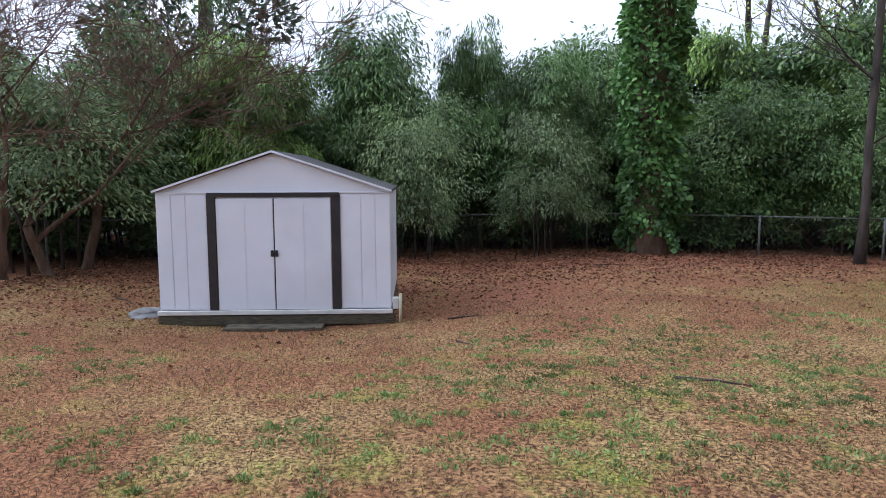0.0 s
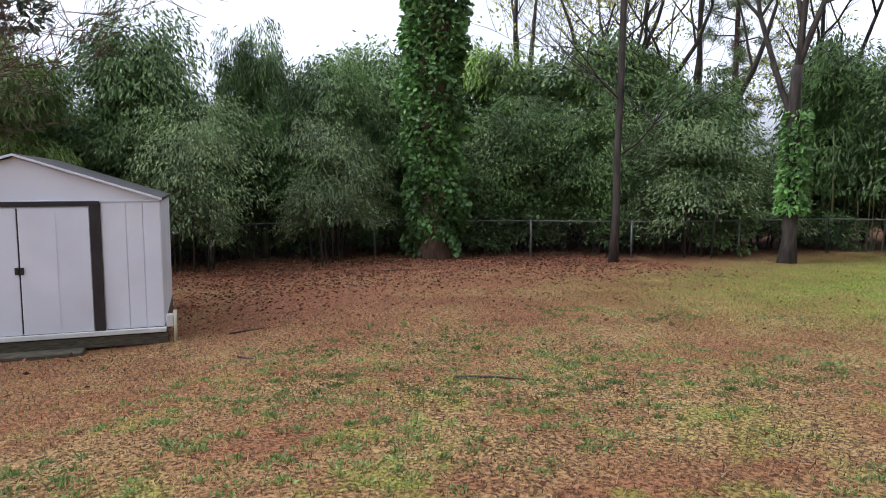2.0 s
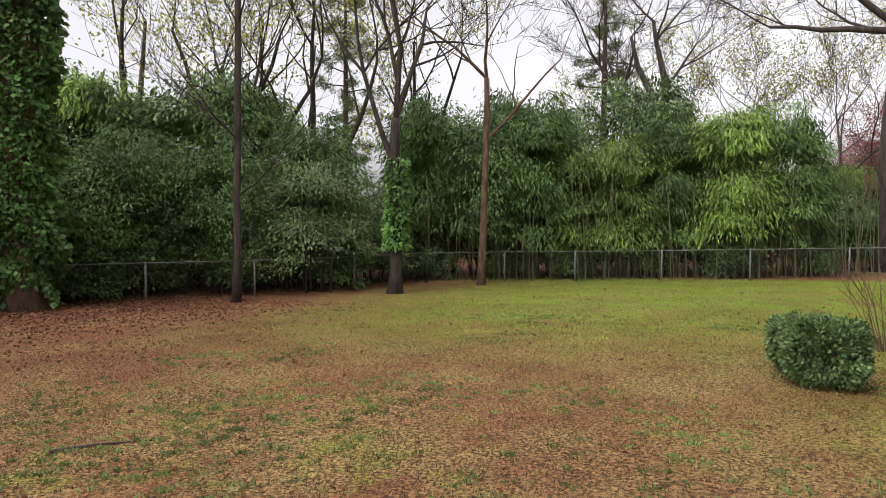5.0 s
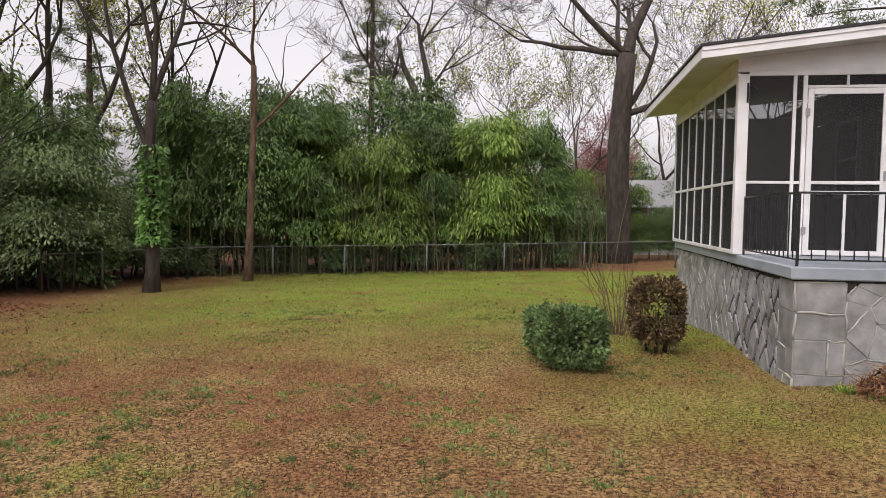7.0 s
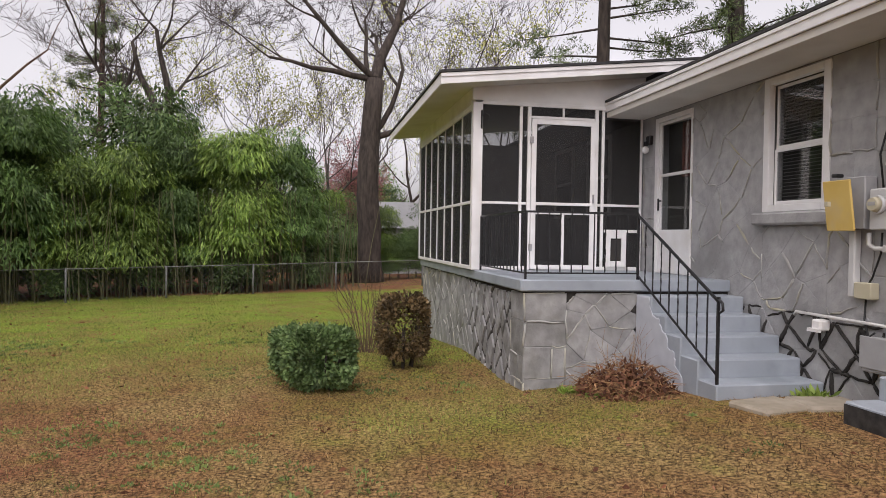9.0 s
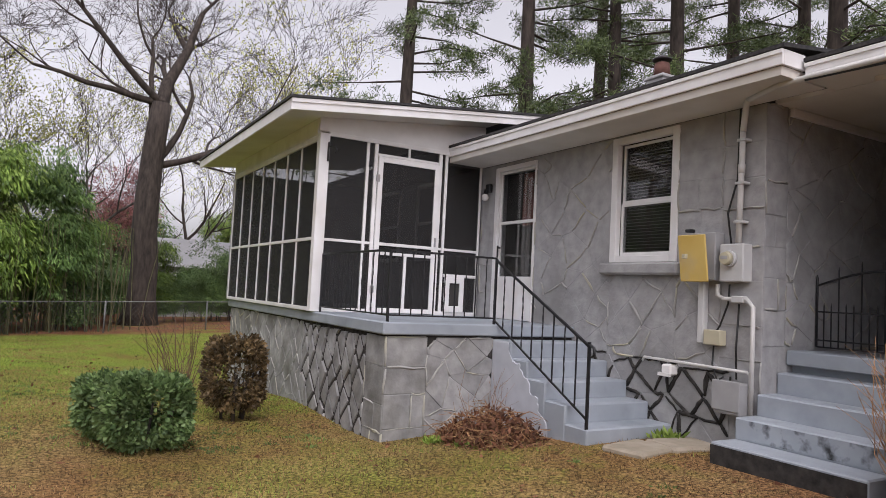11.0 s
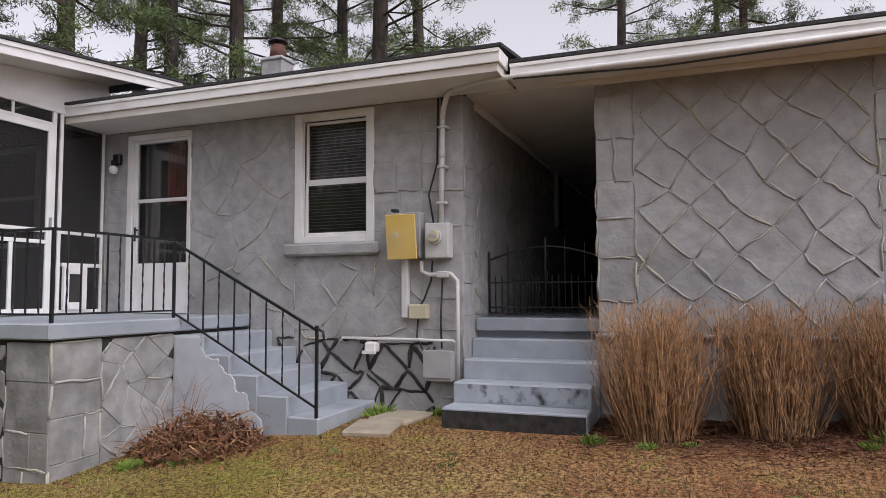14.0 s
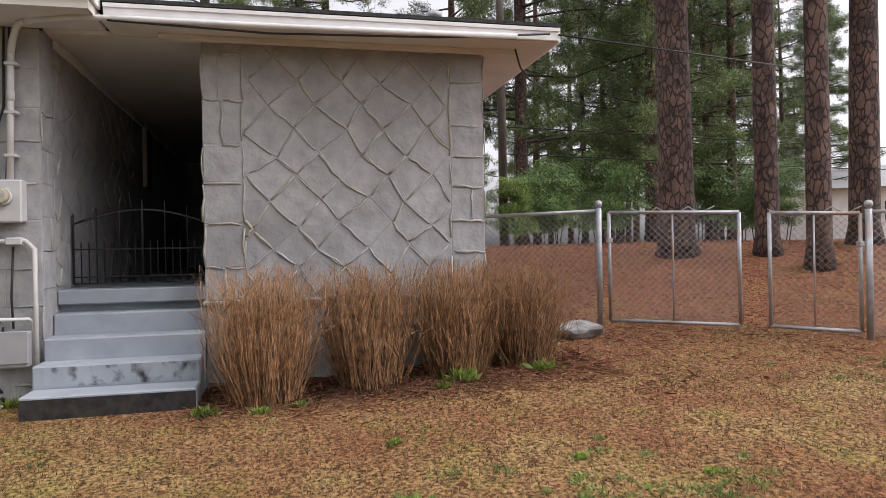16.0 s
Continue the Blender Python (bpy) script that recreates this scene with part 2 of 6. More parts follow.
def glass_mat(name, tint, rough=0.02):
    m = bpy.data.materials.new(name)
    m.use_nodes = True
    b = m.node_tree.nodes["Principled BSDF"]
    b.inputs["Base Color"].default_value = (*tint, 1)
    b.inputs["Roughness"].default_value = rough
    b.inputs["Transmission Weight"].default_value = 1.0
    b.inputs["IOR"].default_value = 1.45
    return m


def screen_mat():
    """Charcoal insect mesh: a fine weave that lets about half of the light through."""
    m = bpy.data.materials.new("insect screen")
    m.use_nodes = True
    N, L = m.node_tree.nodes, m.node_tree.links
    b = N["Principled BSDF"]
    b.inputs["Base Color"].default_value = (0.022, 0.021, 0.021, 1)
    b.inputs["Roughness"].default_value = 0.6
    t, x = N.new("ShaderNodeBsdfTransparent"), N.new("ShaderNodeMixShader")
    x.inputs[0].default_value = 0.5
    L.new(t.outputs[0], x.inputs[1])
    L.new(b.outputs[0], x.inputs[2])
    L.new(x.outputs[0], N["Material Output"].inputs[0])
    return m


M["glass"], M["screen"] = glass_mat("window glass", (0.9, 0.92, 0.92)), screen_mat()


# ---- mesh helpers ----
def part(name, bm, material, parent=None, label=""):
    me = bpy.data.meshes.new(name)
    bm.to_mesh(me)
    bm.free()
    me.materials.append(M[material])
    ob = new(name, me)
    ob.parent = parent
    if label:
        tagged(ob, label)
    return ob


def thing(name, x, y, z, rz=0, label="", category="", group="", kind=""):
    e = new(name)
    e.matrix_basis = pose(x, y, z, 0, 0, rz)
    return tagged(e, label, category, group, kind)


def add_box(bm, a, b, bevel=0.0):
    c = [(a[i] + b[i]) / 2 for i in range(3)]
    s = [abs(b[i] - a[i]) for i in range(3)]
    r = bmesh.ops.create_cube(bm, size=1, matrix=Matrix.Translation(c) @ Matrix.Diagonal((*s, 1)))
    if bevel:
        es = {e for v in r["verts"] for e in v.link_edges}
        bmesh.ops.bevel(bm, geom=list(es), offset=bevel, segments=1, affect="EDGES")
    return bm


def box(a, b, bevel=0.0):
    return add_box(bmesh.new(), a, b, bevel)


def add_tube(bm, pts, radii, sides=8, cap=True):
    rings = []
    n = len(pts)
    P = [Vector(p) for p in pts]
    if not hasattr(radii, "__len__"):
        radii = [radii] * n
    for i, p in enumerate(P):
        d = (P[min(i + 1, n - 1)] - P[max(i - 1, 0)]).normalized()
        u = d.orthogonal().normalized() if i == 0 else (u - d * u.dot(d)).normalized()
        w = d.cross(u)
        rings.append([bm.verts.new(p + (u * math.cos(k * math.tau / sides) + w * math.sin(k * math.tau / sides)) * radii[i]) for k in range(sides)])
    for a, b in zip(rings, rings[1:]):
        for k in range(sides):
            f = bm.faces.new((a[k], a[(k + 1) % sides], b[(k + 1) % sides], b[k]))
            f.smooth = sides > 4
    if cap and sides > 2:
        bm.faces.new(rings[0][::-1])
        bm.faces.new(rings[-1])
    return bm


def tube(pts, radii, sides=8):
    return add_tube(bmesh.new(), pts, radii, sides)


def prism(poly, h, axis_u, axis_v, axis_n, origin):
    """A polygon in the plane (u, v), pushed out by h along n, its rim drawn in."""
    bm = bmesh.new()
    O, U, V, Nn = Vector(origin), Vector(axis_u), Vector(axis_v), Vector(axis_n)
    cu, cv = sum(p[0] for p in poly) / len(poly), sum(p[1] for p in poly) / len(poly)
    lo = [bm.verts.new(O + U * u + V * v) for u, v in poly]
    hi = [bm.verts.new(O + U * (cu + (u - cu) * 0.95) + V * (cv + (v - cv) * 0.95) + Nn * h) for u, v in poly]
    n = len(poly)
    bm.faces.new(hi)
    for k in range(n):
        bm.faces.new((lo[k], lo[(k + 1) % n], hi[(k + 1) % n], hi[k]))
    bmesh.ops.recalc_face_normals(bm, faces=bm.faces)
    return bm


def raw_mesh(name, verts, quads, material):
    """Quick mesh from numpy arrays: verts (n, 3), quads (m, 3 or 4)."""
    me = bpy.data.meshes.new(name)
    k = quads.shape[1]
    me.vertices.add(len(verts))
    me.vertices.foreach_set("co", np.ascontiguousarray(verts, dtype=np.float32).ravel())
    me.loops.add(quads.size)
    me.loops.foreach_set("vertex_index", np.ascontiguousarray(quads, dtype=np.int32).ravel())
    me.polygons.add(len(quads))
    me.polygons.foreach_set("loop_start", np.arange(0, quads.size, k, dtype=np.int32))
    me.update(calc_edges=True)
    me.materials.append(M[material])
    return me


def leaves(rng, pts, dirs, length, width, material, name="crown", jitter=0.4, face=None):
    """One folded diamond leaf at each point, along its direction."""
    n = len(pts)
    d = dirs + rng.normal(0, jitter, (n, 3))
    d /= np.linalg.norm(d, axis=1, keepdims=True) + 1e-9
    nrm = rng.normal(0, 1, (n, 3))
    if face is not None:
        nrm = nrm * 0.45 + face
    s = np.cross(d, nrm)
    s /= np.linalg.norm(s, axis=1, keepdims=True) + 1e-9
    ln = length * rng.uniform(0.6, 1.3, (n, 1))
    wd = width * rng.uniform(0.6, 1.3, (n, 1))
    v = np.stack([pts, pts + d * ln * 0.45 + s * wd / 2, pts + d * ln, pts + d * ln * 0.45 - s * wd / 2], 1).reshape(-1, 3)
    q = np.arange(4 * n).reshape(n, 4)
    return raw_mesh(name, v, q, material)


def lin(x, y):
    return 0.03 * x - 0.017 * y


def gauss(x, y, cx, cy, r):
    return math.exp(-((x - cx) ** 2 + (y - cy) ** 2) / (r * r))


def smooth(a, b, v):
    t = min(1, max(0, (v - a) / (b - a)))
    return t * t * (3 - 2 * t)


def ground_z(x, y):
    s = lin(x, y)
    s = -0.62 + math.log1p(math.exp((s + 0.62) * 12)) / 12 - math.log1p(math.exp((s - 0.28) * 12)) / 12
    far = (x - 1.47) * 0.83 - (y + 5.5) * 0.55
    z = -0.02 + s + 0.17 * gauss(x, y, 1, -5, 3.2) + 0.085 * gauss(x, y, -0.9, 0.5, 1.9) - 0.25 * gauss(x, y, -13.6, -4.8, 3.2)
    z += 0.98 * smooth(0.3, 6.5, far) - 0.1 * gauss(x, y, -2.3, 3, 1.6) + 0.1 * gauss(x, y, -18, 3, 2.5) - 0.25 * smooth(4, 9, y) * smooth(-6, -3, x) * (1 - smooth(12, 16, y))
    return z + 0.012 * noise.noise((x * 0.9, y * 0.9, 0)) * (1 if abs(x) < 40 else 0)


# ---- ground: one sheet to the horizon ----
def ground():
    def axis(lo, hi, step):
        a = list(np.arange(lo, hi + 0.01, step))
        out, d = [], step
        v = hi
        while v < 900:
            d *= 1.35
            v += d
            out.append(v)
        pre, d, v = [], step, lo
        while v > -900:
            d *= 1.35
            v -= d
            pre.append(v)
        return np.array(pre[::-1] + a + out)
    xs, ys = axis(-22, 8, 0.3), axis(-14, 22, 0.3)
    nx, ny = len(xs), len(ys)
    v = np.array([(x, y, ground_z(x, y)) for x in xs for y in ys])
    idx = np.arange(nx * ny).reshape(nx, ny)
    q = np.stack([idx[:-1, :-1], idx[1:, :-1], idx[1:, 1:], idx[:-1, 1:]], -1).reshape(-1, 4)
    me = raw_mesh("ground", v, q, "lawn")
    me.polygons.foreach_set("use_smooth", np.ones(len(q), dtype=bool))
    x, y = v[:, 0], v[:, 1]

    def blob(cx, cy, rx, ry):
        return np.exp(-((x - cx) / rx) ** 2 - ((y - cy) / ry) ** 2)

    def sstep(a, b, t):
        t = np.clip((t - a) / (b - a), 0, 1)
        return t * t * (3 - 2 * t)
    far = (x - 1.47) * 0.83 - (y + 5.5) * 0.55
    green = sstep(1.6, 9.0, y - 0.1 * x) * sstep(-16, -10, x) + blob(-3.2, 5, 1.2, 3) * 0.7 + blob(-2.7, 1.2, 2.0, 1.3) * 0.5
    litter = np.maximum.reduce([sstep(0.5, 2.2, -(x + 15.2) + 0.25 * np.minimum(y, 6) * 0.6), blob(-17.5, 3.0, 4.2, 3.8), blob(-14.3, -1.2, 3.0, 3.0),
                                sstep(-2.2, 1.5, far) * (y < -1.0), blob(0, -3, 1.2, 2.4), blob(-0.9, 1.9, 0.5, 0.8), blob(-2.9, 3.6, 0.7, 0.8) * 0.8, sstep(17.0, 18.5, y + 0.25 * (x + 8) * -0.4)])
    litter = litter * (1 - 0.75 * sstep(9, 14, far))
    weedy = np.clip(0.3 + 0.55 * blob(-8, -2, 3, 3) + 0.5 * blob(-1.5, 0.8, 1.4, 1.2), 0, 1)
    for nm, val in (("green", np.clip(green, 0, 1)), ("litter", np.clip(litter, 0, 1)), ("weedy", weedy)):
        me.attributes.new(nm, "FLOAT", "POINT").data.foreach_set("value", val.astype(np.float32))
    return tagged(new("ground", me), "dormant straw-coloured lawn with green patches and leaf litter", "ground", kind="structure")


ground()


# ---- stone-faced walls ----
def clip_poly(poly, u0, u1, v0, v1):
    for ax, lim, sg in ((0, u0, 1), (0, u1, -1), (1, v0, 1), (1, v1, -1)):
        out = []
        for i, p in enumerate(poly):
            q = poly[(i + 1) % len(poly)]
            a, b = (p[ax] - lim) * sg, (q[ax] - lim) * sg
            if a >= 0:
                out.append(p)
            if (a >= 0) != (b >= 0):
                t = a / (a - b)
                out.append((p[0] + (q[0] - p[0]) * t, p[1] + (q[1] - p[1]) * t))
        poly = out
        if len(poly) < 3:
            return []
    return poly


def area(p):
    return abs(sum(p[i][0] * p[(i + 1) % len(p)][1] - p[(i + 1) % len(p)][0] * p[i][1] for i in range(len(p)))) / 2


def stone_cells(rng, u0, u1, v0, v1, a=0.42, b=0.40, jit=0.09):
    """Crazy diamond stonework over a rectangle."""
    pt = {}

    def P(i, j):
        if (i, j) not in pt:
            pt[i, j] = (u0 + (i + j) * a / 2 + rng.uniform(-jit, jit), v0 + (i - j) * b / 2 + rng.uniform(-jit, jit))
        return pt[i, j]
    cells = []
    R = int((u1 - u0) / a + (v1 - v0) / b) + 4
    for i in range(-R, R):
        for j in range(-R, R):
            c = clip_poly([P(i, j), P(i + 1, j), P(i + 1, j + 1), P(i, j + 1)], u0, u1, v0, v1)
            if c and area(c) > 0.008:
                cells.append(c)
    return cells


def quoins(rng, u0, u1, v0, v1):
    out, v = [], v0
    while v < v1 - 0.05:
        h = min(rng.uniform(0.26, 0.42), v1 - v)
        m = u0 + (u1 - u0) * rng.uniform(0.35, 0.65)
        cut = [(u0, m), (m, u1)] if rng.random() < 0.5 else [(u0, u1)]
        out += [[(a, v), (b, v), (b, v + h), (a, v + h)] for a, b in cut]
        v += h
    return out


def stonework(wall, rng, cells, U, V, Nn, O, gap=0.003, h=0.004, bead=0.8, wide=1.0, material="paint", bead_mat="mortar"):
    bm = bmesh.new()
    U_, V_, N_, O_ = Vector(U), Vector(V), Vector(Nn), Vector(O)
    for c in cells:
        cu, cv = sum(p[0] for p in c) / len(c), sum(p[1] for p in c) / len(c)
        r = math.sqrt(area(c)) / 2
        k = max(0.5, 1 - gap / r)
        shr = [(cu + (u - cu) * k, cv + (v - cv) * k) for u, v in c]
        part("stone", prism(shr, h * rng.uniform(0.6, 1.6), U, V, Nn, O), material, wall)
        for i in range(len(c)):
            p, q = c[i], c[(i + 1) % len(c)]
            if rng.random() < bead / 2 and math.dist(p, q) > 0.07:
                t0, t1 = rng.uniform(0, 0.12), rng.uniform(0.88, 1.0)
                w = rng.uniform(0.006, 0.014) * wide
                pts = []
                for s in np.linspace(t0, t1, 4):
                    u, v = p[0] + (q[0] - p[0]) * s + rng.uniform(-1, 1) * 0.012, p[1] + (q[1] - p[1]) * s + rng.uniform(-1, 1) * 0.012
                    pts.append(O_ + U_ * u + V_ * v + N_ * 0.0075)
                add_tube(bm, pts, [w * 0.7, w, w * 0.9, w * 0.6], 5)
    if len(bm.verts):
        part("mortar_bead", bm, bead_mat, wall, "raised painted mortar lines")
    else:
        bm.free()

# ---- house ----
FLOOR, SOFF = 0.93, 3.04
R1 = random.Random(3)


def wall_holes(bm, x0, x1, y0, y1, z0, z1, holes):
    """A wall along y between x0 and x1, with rectangular holes (ya, yb, za, zb) in order of y."""
    y = y0
    for ya, yb, za, zb in holes:
        add_box(bm, (x0, y, z0), (x1, ya, z1))
        if za > z0:
            add_box(bm, (x0, ya, z0), (x1, yb, za))
        add_box(bm, (x0, ya, zb), (x1, yb, z1))
        y = yb
    add_box(bm, (x0, y, z0), (x1, y1, z1))
    return bm


WIN = (0.93, 1.84, 1.68, 3.02)
DOOR = (3.18, 4.08, 0.95, 2.99)
w = part("wall_main", wall_holes(bmesh.new(), 0, 0.22, 0.0, 12.0, -0.6, SOFF, [WIN, DOOR]), "paint")
tagged(w, "grey-painted stone-faced house wall with raised mortar lines", "wall", kind="structure")
X, Y, Z = (1, 0, 0), (0, 1, 0), (0, 0, 1)
cells = quoins(R1, 0.0, 0.42, -0.1, SOFF)
low = stone_cells(R1, 0.30, 2.2, -0.1, 0.72, 0.30, 0.28)
cells = [c for c in cells if min(v for u, v in c) > 0.7 or max(u for u, v in c) <= 0.3]
cells += stone_cells(R1, 0.42, 0.93, 0.72, 1.5) + quoins(R1, 0.42, 0.93, 1.5, SOFF)
cells += stone_cells(R1, 0.93, 1.84, 0.72, 1.54) + stone_cells(R1, 1.84, 3.18, 0.72, SOFF - 0.02) + quoins(R1, 4.08, 4.40, 0.95, SOFF)
stonework(w, R1, cells, Y, Z, (-1, 0, 0), (0, 0, 0), gap=0.001, h=0.0025, bead=0.5)
stonework(w, R1, low, Y, Z, (-1, 0, 0), (0, 0, 0), gap=0.012, bead=1.3, wide=1.7, bead_mat="dark_joint")
w2 = part("wall_breezeway_side", box((0.222, 0.0, -0.5), (9.0, 0.2, SOFF)), "paint")
tagged(w2, "grey-painted stone side wall of the covered passage", "wall", kind="structure")
stonework(w2, R1, quoins(R1, 0.0, 0.30, 0.95, SOFF) + stone_cells(R1, 0.3, 3.6, 0.95, SOFF, 0.36, 0.32), X, Z, (0, -1, 0), (0.0, -0.002, 0), bead=0.3)
w3 = part("wall_garage_front", box((0.105, -3.72, -0.4), (0.30, -1.22, SOFF)), "paint")
tagged(w3, "grey-painted stone-faced garage wall in a diamond pattern", "wall", kind="structure")
c3 = quoins(R1, -1.55, -1.22, 0.82, SOFF - 0.02) + quoins(R1, -3.72, -3.40, 0.82, SOFF - 0.02) + stone_cells(R1, -3.40, -1.55, 0.82, SOFF - 0.02, 0.40, 0.42, 0.05)
stonework(w3, R1, c3, Y, Z, (-1, 0, 0), (0.105, 0, 0), gap=0.002, h=0.003, bead=1.3, wide=1.0)
c3 = quoins(R1, -3.72, -2.9, 0.1, 0.78) + quoins(R1, -2.9, -2.0, 0.1, 0.78) + quoins(R1, -2.0, -1.22, 0.1, 0.78)
stonework(w3, R1, c3, Y, Z, (-1, 0, 0), (0.09, 0, 0), bead=0.5)
part("ledge", box((0.045, -3.74, 0.775), (0.105, -1.2, 0.805), 0.006), "paint", w3)
# the wall at x 9.42 is added to shut the bright end of the passage
for nm, a, b in (("wall_garage_side", (0.302, -3.72, -0.4), (9.0, -3.5, SOFF)), ("wall_garage_passage", (0.302, -1.44, -0.4), (9.0, -1.22, SOFF)),
                 ("wall_passage_end", (9.42, -3.5, -0.4), (9.6, 2.0, SOFF + 0.19)), ("wall_house_far", (8.8, 0.2, -0.5), (9.0, 12.0, SOFF)), ("wall_house_end", (0.222, 11.8, -0.6), (8.8, 12.0, SOFF))):
    tagged(part(nm, box(a, b), "paint"), "plain grey-painted masonry wall", "wall", kind="structure")
# floor coloured near black so the rooms look unlit
tagged(part("floor_house", box((0.222, 0.202, 0.80), (8.8, 11.8, 0.94)), "dark"), "house floor coloured dark as an unlit room", "floor", kind="structure")
tagged(part("floor_passage", box((0.42, -1.218, 0.3), (9.4, -0.002, 0.92)), "step"), "blue-grey painted passage floor", "floor", kind="structure")
tagged(part("ceiling_passage", box((0.11, -1.9, SOFF + 0.002), (9.0, 0.0, SOFF + 0.04)), "soffit"), "pale painted passage ceiling", "ceiling", kind="structure")
tagged(part("ceiling_house", box((0.23, 0.21, SOFF - 0.1), (8.79, 11.79, SOFF - 0.06)), "soffit"), "plain house ceiling", "ceiling", kind="structure")
tagged(part("trim_passage", box((0.3, -0.05, 2.965), (8.9, -0.012, 3.038), 0.004), "white"), "white painted trim board along the passage ceiling", "trim", kind="structure")
# window of the passage
pw = thing("window_2", 4.2, -0.03, 1.4, 0, "dark narrow window with white trim in the passage wall", "window", kind="structure")
part("window_frame", box((-0.05, -0.03, 0.75), (0.05, 0.02, 1.7), 0.004), "white", pw)
part("window_pane", box((0.06, -0.01, 0.75), (0.5, 0.02, 1.65)), "dark", pw)


def roof_slab(name, ys, xe, ze, xr, zr, t, label):
    """A slab of roof from the eave line xe, ze up to the ridge xr, zr between two values of y."""
    bm = bmesh.new()
    v = [bm.verts.new(p) for p in ((xe, ys[0], ze), (xr, ys[0], zr), (xr, ys[1], zr), (xe, ys[1], ze), (xe, ys[0], ze + t), (xr, ys[0], zr + t), (xr, ys[1], zr + t), (xe, ys[1], ze + t))]
    for f in ((3, 2, 1, 0), (4, 5, 6, 7), (0, 1, 5, 4), (1, 2, 6, 5), (2, 3, 7, 6), (3, 0, 4, 7)):
        bm.faces.new([v[i] for i in f])
    return tagged(part(name, bm, "shingle"), label, "roof", kind="structure")


# house eave steps back over the garage
roof_slab("roof_house", (-0.55, 12.4), -0.60, 3.245, 4.5, 3.93, 0.03, "dark asphalt shingle house roof")
roof_slab("roof_garage", (-4.33, -0.552), -0.36, 3.172, 4.5, 3.88, 0.03, "dark asphalt shingle garage roof")
roof_slab("roof_back", (-4.33, 12.4), 9.5, 3.25, 4.502, 3.94, 0.03, "dark asphalt shingle roof slope")


def fascia(name, a, b, label="white painted fascia board"):
    f = part(name, box(a, b, 0.004), "white")
    part("drip_edge", box((a[0] - 0.012, a[1], b[2] - 0.035), (a[0] - 0.001, b[1], b[2] - 0.004)), "white", f)
    return tagged(f, label, "trim", kind="structure")


fascia("trim_house_eave", (-0.585, -0.53, 3.118), (-0.56, 4.62, 3.24))
fascia("trim_garage_eave", (-0.345, -4.31, 3.05), (-0.32, -0.556, 3.167))
tagged(part("trim_eave_return", box((-0.558, -0.53, 3.118), (-0.30, -0.505, 3.24), 0.003), "white"), "white painted eave return", "trim", kind="structure")
tagged(part("ceiling_soffit_house", box((-0.558, -0.504, 3.044), (-0.001, 4.6, 3.117)), "soffit"), "cream painted eave soffit", "soffit", kind="structure")
tagged(part("ceiling_soffit_garage", box((-0.318, -4.31, 3.044), (0.104, -0.53, 3.07)), "soffit"), "cream painted garage soffit", "soffit", kind="structure")
tagged(part("ceiling_soffit_side", box((0.106, -4.31, 3.044), (9.0, -3.722, 3.07)), "soffit"), "cream painted side soffit", "soffit", kind="structure")
tagged(part("trim_side_eave", box((-0.318, -4.335, 3.045), (9.0, -4.312, 3.2), 0.003), "white"), "white painted side fascia", "trim", kind="structure")
tagged(part("trim_soffit_batten", box((-0.03, -4.0, 3.0), (0.03, -0.9, 3.043), 0.004), "soffit"), "cream batten under the garage eave", "trim", kind="structure")


def sash_window(name, y0, y1, z0, z1, label):
    t = thing(name, 0, (y0 + y1) / 2, z0, 0, label, "window", kind="structure")
    h, wd = z1 - z0, (y1 - y0) / 2
    bm = bmesh.new()
    c = 0.085
    for a, b in (((-0.02, -wd, 0), (0.05, -wd + c, h)), ((-0.02, wd - c, 0), (0.05, wd, h)), ((-0.02, -wd + c, h - 0.07), (0.05, wd - c, h)), ((-0.02, -wd + c, 0), (0.05, wd - c, 0.07))):
        add_box(bm, a, b, 0.005)
    part("casing", bm, "white", t)
    for nm, za, zb, xo in (("lower_sash", 0.075, h * 0.47, 0.05), ("upper_sash", h * 0.47, h - 0.075, 0.065)):
        s = bmesh.new()
        k = wd - c - 0.003
        for a, b in (((xo, -k, za), (xo + 0.025, -k + 0.03, zb)), ((xo, k - 0.03, za), (xo + 0.025, k, zb)), ((xo, -k + 0.03, za), (xo + 0.025, k - 0.03, za + 0.035)), ((xo, -k + 0.03, zb - 0.03), (xo + 0.025, k - 0.03, zb))):
            add_box(s, a, b, 0.003)
        sash = part(nm, s, "white", t)
        g = part("pane", box((xo + 0.01, -k + 0.03, za + 0.035), (xo + 0.016, k - 0.03, zb - 0.03)), "glass", sash)
        g.visible_shadow = False
    for i in range(int((h - 0.2) / 0.034)):
        part("blind_slat", box((0.125, -wd + c, 0.09 + i * 0.034), (0.145, wd - c, 0.094 + i * 0.034)), "blind", t)
    # added dark sheet: the room's shade as colour behind the blind
    part("gloom_backing", box((0.20, -wd + 0.02, 0.02), (0.21, wd - 0.02, h - 0.02)), "dark", t)
    return t


sash_window("window_1", *WIN, "white double-hung window with closed dark blinds")
sill = part("sill_stone", box((-0.09, 0.86, 1.55), (-0.001, 1.93, 1.675), 0.02), "paint")
tagged(sill, "grey-painted stone window sill", "sill", kind="structure")

